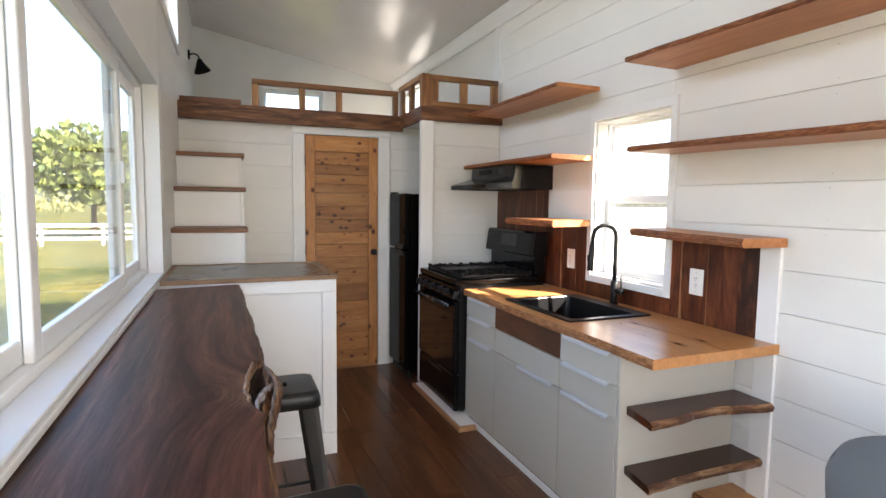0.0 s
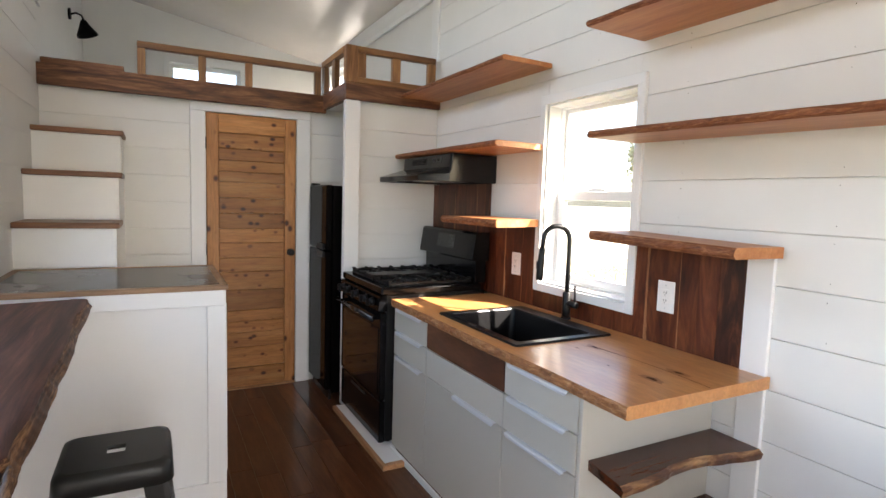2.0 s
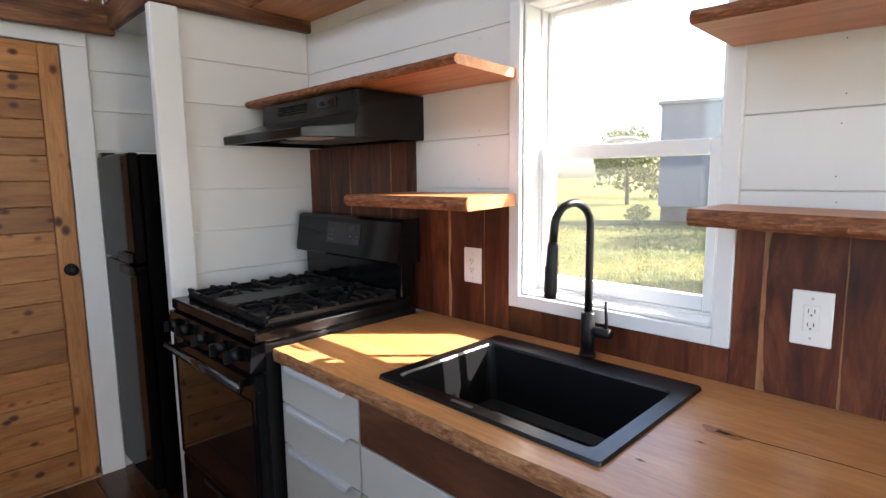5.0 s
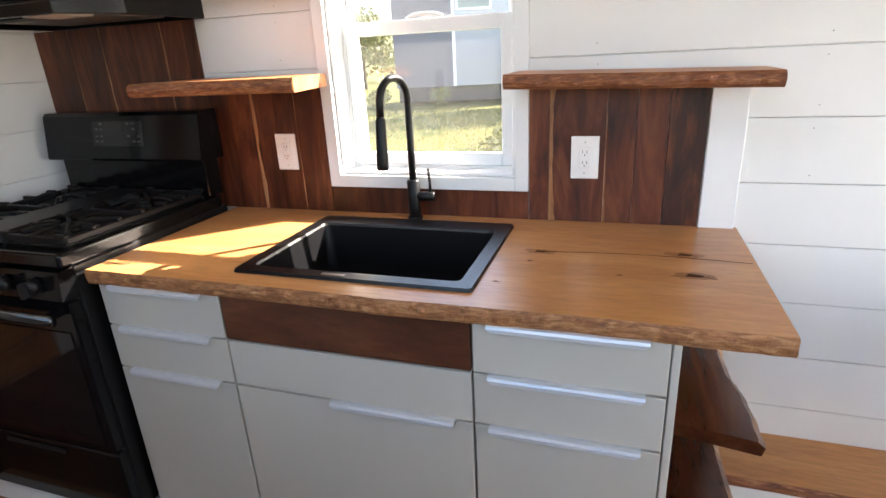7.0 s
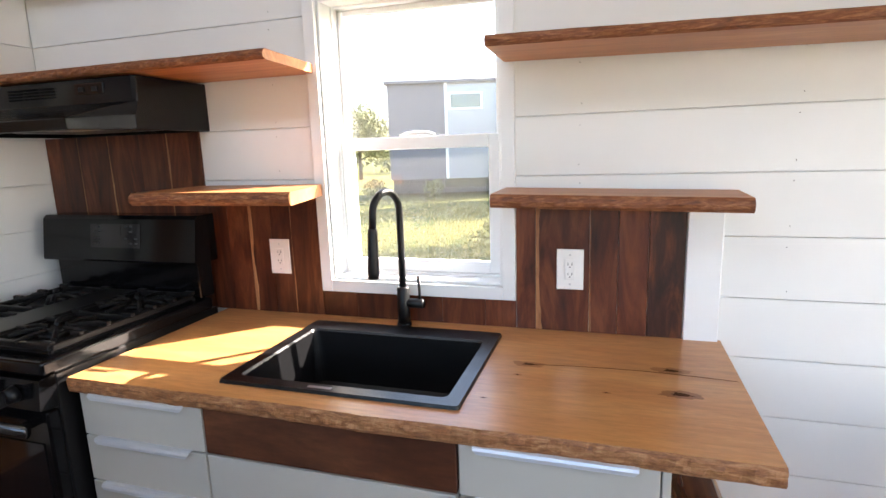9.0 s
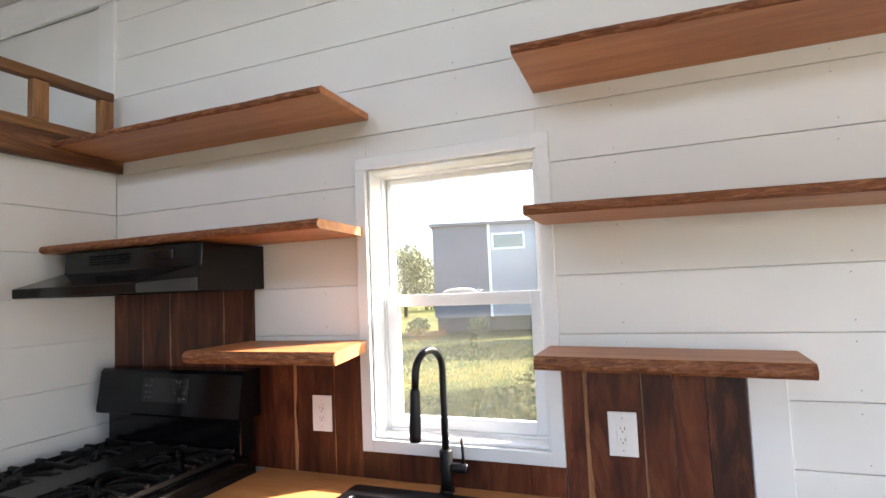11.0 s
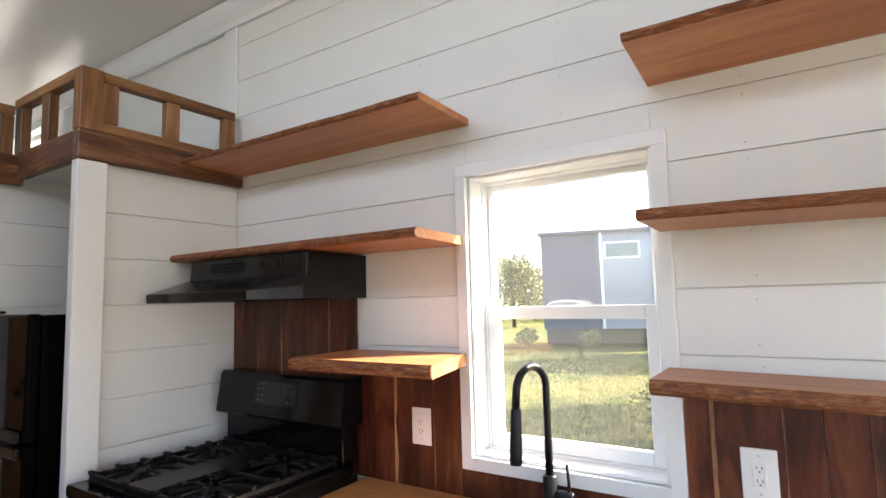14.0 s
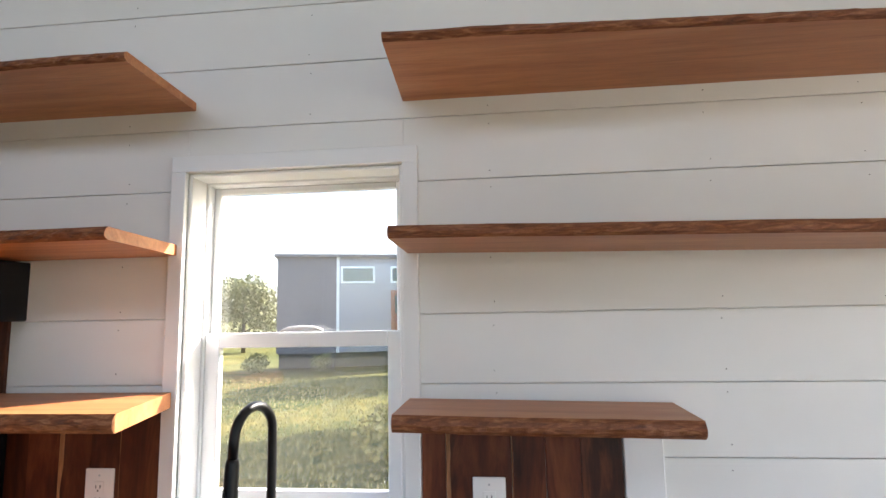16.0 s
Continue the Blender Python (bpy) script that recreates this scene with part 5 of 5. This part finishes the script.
def sconce():
    h = holder("wall_sconce", "black swing-neck wall lamp in the loft", "wall lamp", at=(XL, 6.6, 3.10))
    part("wall_plate", cyl((0.0005, 0, 0), (0.02, 0, 0), 0.05, n=20), BLACKM, h, "", True)
    part("arm", tube([(0.02, 0, 0), (0.06, 0, 0.015), (0.10, 0, 0.0), (0.115, 0, -0.04)], 0.009, 10), BLACKM, h, "", True)
    bm = bmesh.new()
    tube([(0.115, 0, -0.04), (0.118, 0, -0.07), (0.125, 0, -0.10), (0.14, 0, -0.16), (0.145, 0, -0.175)], [0.022, 0.035, 0.05, 0.085, 0.088], 20, bm, cap=False)
    bmesh.ops.solidify(bm, geom=list(bm.faces), thickness=0.003)
    part("shade", bm, BLACKM, h, "bell-shaped black shade", True)
    return h


sconce()

# ---- outside ----
GZ = -0.65
bm = bmesh.new()
bmesh.ops.create_grid(bm, x_segments=60, y_segments=60, size=400)
for v in bm.verts:
    r = math.hypot(v.co.x, v.co.y)
    v.co.z = GZ + (0.0 if r < 15 else 0.5 * noise.noise((v.co.x * 0.02, v.co.y * 0.02, 1)))
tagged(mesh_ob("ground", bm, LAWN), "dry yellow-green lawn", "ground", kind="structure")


def leaf_cloud(bm, centre, radii, count, size, rnd, gaps=0.25):
    """Many small tilted leaf clumps in a lumpy ball."""
    for _ in range(count):
        while True:
            p = Vector((rnd.uniform(-1, 1), rnd.uniform(-1, 1), rnd.uniform(-1, 1)))
            if 0.25 < p.length < 1 + 0.35 * noise.noise(p * 2.5 + Vector(centre)) and noise.noise(p * 3.2 + Vector(centre) * 1.7) > -gaps:
                break
        c = Vector(centre) + Vector((p.x * radii[0], p.y * radii[1], p.z * radii[2]))
        s = size * rnd.uniform(0.6, 1.4)
        q = Euler([rnd.uniform(0, 6.28) for _ in range(3)]).to_matrix()
        vs = [bm.verts.new(c + q @ Vector(w)) for w in ((-s, -0.4 * s, 0), (0.2 * s, -0.6 * s, 0.15 * s), (s, 0.1 * s, 0), (0.1 * s, 0.6 * s, -0.15 * s))]
        bm.faces.new(vs)


def tree(x, y, hgt, spread, leaves, material, seed, label, clump=0.22, name="tree"):
    rnd = random.Random(seed)
    h = holder(name, label, "tree", at=(x, y, GZ))
    bm = bmesh.new()
    tube([(0, 0, -0.2), (0.05, 0.02, hgt * 0.25), (-0.05, 0.05, hgt * 0.5), (0.05, 0, hgt * 0.85)], [0.03 * hgt, 0.024 * hgt, 0.016 * hgt, 0.004 * hgt], 10, bm)
    tips = []
    for k in range(9):
        t, z = rnd.uniform(0, 6.28), hgt * rnd.uniform(0.25, 0.7)
        e = Vector((spread * 0.7 * math.cos(t), spread * 0.7 * math.sin(t), z + hgt * rnd.uniform(0.08, 0.25)))
        tube([(0, 0, z), e * 0.5 + Vector((0, 0, z * 0.5)), e], [0.01 * hgt, 0.006 * hgt, 0.002 * hgt], 7, bm)
        tips.append(e)
    part("trunk", bm, TRUNK, h, "grey-brown trunk and limbs", True)
    bm = bmesh.new()
    leaf_cloud(bm, (0, 0, hgt * 0.68), (spread, spread, hgt * 0.36), leaves // 2, clump, rnd)
    for e in tips:
        leaf_cloud(bm, e, (spread * 0.42, spread * 0.42, hgt * 0.14), leaves // 18, clump, rnd)
    part("crown", bm, material, h, "sunlit leaves")
    return h


# beyond the kitchen window
tree(41.5, 21.8, 5.7, 2.7, 5200, LEAFD, 1, "dark bushy tree beyond the neighbouring house", 0.13)
tree(38.3, 33.4, 8.8, 2.1, 2600, LEAFD, 12, "tall bright tree far across the pale field", 0.2)
# beyond the long window
tree(-6.9, 36.0, 6.0, 3.1, 6000, LEAF, 4, "broad yellow-green tree behind the white fence", 0.2)
tree(-15.0, 37.0, 6.0, 3.6, 3000, LEAF, 5, "yellow-green tree behind the white fence", 0.2)
# unseen trees added past the kitchen window to cast shade on the lawn
tree(14.0, -0.6, 6.8, 3.1, 22000, LEAFD, 6, "unseen tree added to shade the lawn beside the house", 0.3)
tree(25.0, 2.0, 6.2, 2.6, 8000, LEAFD, 8, "unseen tree added to shade the lawn before the neighbour", 0.3)

bm = bmesh.new()
rnd = random.Random(9)
for k in range(20):
    x = 52 + 6 * rnd.random()
    y = -30 + k * 3.2
    leaf_cloud(bm, (x, y, GZ + 1.3 + rnd.random()), (2.6, 2.4, 2.0), 120, 0.34, rnd, 0.5)
for k in range(24):
    y, x = 76 + 8 * rnd.random(), -50 + k * 3
    leaf_cloud(bm, (x, y, GZ + 0.9 + rnd.random()), (2.4, 2.6, 1.5), 110, 0.34, rnd, 0.5)
tagged(mesh_ob("far_hedgerow", bm, LEAFD), "distant line of low trees round the field", "trees", kind="stuff")


def bush(x, y, r, hgt, seed, label, material, n=500):
    rnd = random.Random(seed)
    h = holder("bush", label, "bush", at=(x, y, GZ))
    bm = bmesh.new()
    leaf_cloud(bm, (0, 0, hgt * 0.5), (r, r, hgt * 0.55), n, 0.055, rnd, 0.4)
    part("foliage", bm, material, h)
    bm = bmesh.new()
    for k in range(14):
        t = rnd.uniform(0, 6.28)
        tube([(0, 0, -0.05), (0.4 * r * math.cos(t), 0.4 * r * math.sin(t), hgt * 0.6), (0.9 * r * math.cos(t), 0.9 * r * math.sin(t), hgt * rnd.uniform(0.8, 1.25))], [0.012, 0.008, 0.003], 5, bm)
    part("stems", bm, STRAW, h, "dry bare stems")
    return h


bush(9.6, 3.55, 0.75, 1.0, 21, "weedy dry bush on the lawn", STRAW, 900)
bush(24.6, 13.0, 0.6, 0.8, 22, "dark low bush by the neighbouring house", LEAFD, 500)
bush(25.4, 10.2, 0.5, 0.7, 23, "low weeds under the neighbouring house", LEAFD, 400)

# tufts on the lawn near the kitchen window
bm = bmesh.new()
for _ in range(9000):
    x, y = 6.0 + 16 * rnd.random() ** 1.4, rnd.uniform(0.5, 16)
    a, s = rnd.uniform(0, 6.28), rnd.uniform(0.04, 0.11)
    for j in range(3):
        t = a + j * 2.1
        p = Vector((x + 0.03 * j, y, GZ))
        bm.faces.new([bm.verts.new(p + Vector(w)) for w in ((-0.012 * math.sin(t), 0.012 * math.cos(t), 0), (0.012 * math.sin(t), -0.012 * math.cos(t), 0), (0.5 * s * math.cos(t), 0.5 * s * math.sin(t), s))])
tagged(mesh_ob("grass_tufts", bm, STRAW), "uneven tufts of dry lawn grass", "grass", kind="stuff")


def neighbour_house():
    """Grey tiny house on a trailer; local x along its long side, seen obliquely."""
    h = holder("neighbour_house", "grey lap-sided tiny house with charcoal end section", "house", at=(25.8, 12.55, GZ))
    h.rotation_euler = (0, 0, radians(-73.5))
    L, D, Z0, Z1 = 9.5, 3.0, 0.70, 5.3
    split = 2.82
    part("wall", box(split, L, 0, D, Z0, Z1), SIDING, h)
    part("wall", box(0.0, split - 0.002, 0.0, D, Z0, Z1), SIDING2, h, "charcoal board-and-batten section")
    k, z = 0, Z0
    while z < Z1 - 0.05:
        bm = prism([(-0.03, z), (-0.012, z + 0.17), (-0.001, z + 0.17), (-0.001, z)], split, L, "x")
        part("siding_board", bm, SIDING, h)
        z += 0.175
    for x in [0.0 + 0.4 * j for j in range(8)]:
        part("batten", box(x, x + 0.05, -0.03, -0.001, Z0, Z1), SIDING2, h)
    part("roof", box(-0.15, L + 0.15, -0.2, D + 0.2, Z1 + 0.002, Z1 + 0.14), SIDING2, h, "flat dark roof edge")
    # solid dark block put where the gap under the trailer lies in shade
    part("skirting", box(0.1, L - 0.1, 0.15, D - 0.1, 0.0, Z0 - 0.001), DARKBASE, h, "dark block standing for the shade under the trailer")
    part("corner_trim", box(split - 0.05, split + 0.09, -0.045, -0.031, Z0, Z1), TRIMW, h)
    for x0, x1, z0, z1 in ((2.98, 4.62, 4.02, 4.84), (5.4, 6.9, 4.02, 4.84), (7.1, 8.6, 2.2, 3.4)):
        w = ring(h, "window_frame", "y", -0.07, -0.0305, x0, x1, z0, z1, 0.09, VINYL)
        part("pane", box(x0 + 0.09, x1 - 0.09, -0.05, -0.032, z0 + 0.09, z1 - 0.09), PANEG, w, "dark reflecting glass")
    d = part("door", box(5.4, 6.35, -0.06, -0.0305, Z0 + 0.75, Z0 + 2.95), REDWOOD, h, "red-brown door")
    part("door_pane", box(5.6, 6.15, -0.068, -0.0605, Z0 + 1.8, Z0 + 2.7), PANEG, d)
    return h


PANEG = paint("distant_glass", (0.10, 0.13, 0.12), 0.08, 0.2)
neighbour_house()


def rail_fence():
    h = holder("fence", "white rail fence across the field", "fence", at=(-22, 29.2, GZ))
    for k in range(12):
        part("post", box(2.4 * k - 0.06, 2.4 * k + 0.06, -0.06, 0.06, -0.1, 1.05, 0.01), VINYL, h)
        if k < 11:
            for z in (0.35, 0.65, 0.95):
                part("rail", box(2.4 * k + 0.061, 2.4 * k + 2.339, -0.02, 0.02, z - 0.07, z + 0.07), VINYL, h)
    return h


rail_fence()

# ---- boards, planks and other pieces of the setting ----


def pieces(parent, name, items, material):
    """Boxes (x0, x1, y0, y1, z0, z1) as single objects under a parent; equal sizes share one mesh."""
    store = {}
    for x0, x1, y0, y1, z0, z1 in items:
        key = tuple(round(v, 4) for v in (x1 - x0, y1 - y0, z1 - z0))
        if key not in store:
            me = bpy.data.meshes.new(name)
            b = box(-key[0] / 2, key[0] / 2, -key[1] / 2, key[1] / 2, -key[2] / 2, key[2] / 2, min(0.0015, min(key) / 4))
            b.to_mesh(me)
            b.free()
            me.materials.append(material)
            store[key] = me
        ob = new(name, store[key])
        ob.parent = parent
        ob.location = ((x0 + x1) / 2, (y0 + y1) / 2, (z0 + z1) / 2)


def shiplap(u0, u1, z0, z1, holes, first=BASE, pitch=BOARD, gap=0.0024):
    """Board rectangles (u0, u1, z0, z1) in courses, cut round holes."""
    out = []
    k = math.floor((z0 - first) / pitch)
    while first + k * pitch < z1:
        a, b = max(z0, first + k * pitch + gap), min(z1, first + (k + 1) * pitch)
        k += 1
        if b - a < 0.01:
            continue
        cuts = [(h0, h1, max(a, c), min(b, d)) for h0, h1, c, d in holes if c < b and d > a]
        u = u0
        for h0, h1, c, d in sorted(cuts):
            if h0 > u:
                out.append((u, h0, a, b))
            if c - a > 0.004:
                out.append((h0, h1, a, c))
            if b - d > 0.004:
                out.append((h0, h1, d, b))
            u = h1
        if u1 > u:
            out.append((u, u1, a, b))
    return out


kb = shiplap(YB, YP + 0.0, F0, 3.11, [(KW[0] - 0.002, KW[1] + 0.002, KW[2] - 0.002, KW[3] + 0.002)])
pieces(wall_kitchen, "board", [(XR, XR + 0.0118, u0, u1, z0, z1) for u0, u1, z0, z1 in kb], WHITE)
pb = shiplap(1.776, XR - 0.001, F0, 2.222, [])
pieces(wall_partition, "board", [(u0, u1, YP, YP + 0.0118, z0, z1) for u0, u1, z0, z1 in pb], WHITE)
db = shiplap(XL + 0.001, 0.714, F0, 2.19, []) + shiplap(1.607, XR, F0, 2.19, [])
pieces(wall_door, "board", [(u0, u1, YD, YD + 0.0118, z0, z1) for u0, u1, z0, z1 in db], WHITE)
lb = shiplap(3.66, YD - 0.002, F0, 2.72, []) + shiplap(YB, 0.58, F0, 2.72, [(BW[0] - 0.002, BW[1] + 0.002, BW[2] - 0.002, BW[3] + 0.002)])
pieces(wall_window, "board", [(XL + 0.0002, XL + 0.0025, u0, u1, z0, z1) for u0, u1, z0, z1 in lb], WHITE)

# walnut backsplash boards
splash = holder("backsplash", "dark walnut plank backsplash with pale sap streaks", "backsplash", at=(0, 0, 0))
SAPS = {2.222: 0.026, 2.045: 0.007, 3.17: 0.005, 3.36: 0.020, 3.72: 0.009, 4.03: 0.013, 4.2: 0.009}
X_SPLASH = (XR - 0.0115, XR - 0.0005)


def wavy_strip(ya, w, z0, z1, seed):
    """Sapwood band of uneven width along a plank's edge, pinched out in places; returns the band and the plank side."""
    zs = [z0 + (z1 - z0) * k / 14 for k in range(15)]
    ws = [max(0.0008, w * (0.55 + 0.9 * noise.noise((z * 5, seed, 0.3)) + 0.3 * noise.noise((z * 17, seed, 5)))) for z in zs]
    return zs, [ya - v for v in ws]


def outline_plank(name, left, right, zs, material):
    """Upright board between two edge lines y(z)."""
    b = bmesh.new()
    cols = [[b.verts.new((x, y, z)) for z, y in zip(zs, ys)] for x in X_SPLASH for ys in (left, right)]
    lf, rf, lb_, rb_ = cols
    for k in range(len(zs) - 1):
        for p, q in ((lf, rf), (rf, rb_), (rb_, lb_), (lb_, lf)):
            b.faces.new((p[k], q[k], q[k + 1], p[k + 1]))
    for k in (0, -1):
        b.faces.new((lf[k], rf[k], rb_[k], lb_[k]))
    bmesh.ops.recalc_face_normals(b, faces=b.faces)
    part(name, b, material, splash)


for ya, yb, z0, z1, cuts in ((1.754, 2.288, 0.916, 1.357, (1.862, 1.955, 2.045, 2.222)), (2.29, 3.046, 0.916, 1.013, (2.4, 2.56, 2.73, 2.9)), (3.048, 3.556, 0.916, 1.384, (3.17, 3.26, 3.36, 3.46)),
                             (3.5565, 4.383, 0.916, 1.64, (3.61, 3.72, 3.86, 4.03, 4.12, 4.2, 4.3))):
    marks = [ya, *cuts, yb]
    for a, b in zip(marks, marks[1:]):
        w = SAPS.get(b, 0.0)
        zs, edge = wavy_strip(b - 0.0007, w, z0, z1, b * 3.7) if w else ([z0, z1], [b - 0.0007] * 2)
        outline_plank("plank", [a + 0.0007] * len(zs), edge, zs, WALNUT_Z if a > 1.76 else BURL)
        if w:
            outline_plank("sapwood_strip", [e + 0.0002 for e in edge], [b - 0.0006] * len(zs), zs, SAP)

rnd = random.Random(3)
# nail heads in the shiplap
bm = bmesh.new()
for k in range(5, 17):
    zz = BASE + k * BOARD
    for y in (0.65, 1.06, 1.47, 2.08, 2.62, 3.2):
        if KW[0] - 0.06 < y < KW[1] + 0.06 and KW[2] - 0.1 < zz < KW[3] + 0.1:
            continue
        for d in (0.03, BOARD - 0.03):
            yy, zc = y + rnd.uniform(-0.006, 0.006), zz + d + rnd.uniform(-0.006, 0.006)
            cyl((XR - 0.0006, yy, zc), (XR + 0.001, yy, zc), 0.0017, n=6, bm=bm)
nails = part("nail_heads", bm, GAP, wall_kitchen, "tiny dark nail heads")
tagged(nails, kind="stuff")

# floor planks
fl = []
rnd = random.Random(7)
x, w = XL + 0.001, 0.127
while x < XR:
    y = YB + rnd.uniform(-1.0, 0)
    x2 = min(x + w, XR)
    while y < YD + 0.1:
        ln = rnd.choice((0.9, 1.2, 1.5))
        a, b = max(y, YB), min(y + ln, YD + 0.1)
        if b - a > 0.02:
            fl.append((x + 0.0006, x2 - 0.0006, a + 0.0006, b - 0.0006, F0 - 0.0178, F0))
        y += ln
    x += w
pieces(floor, "plank", fl, FLOORW)
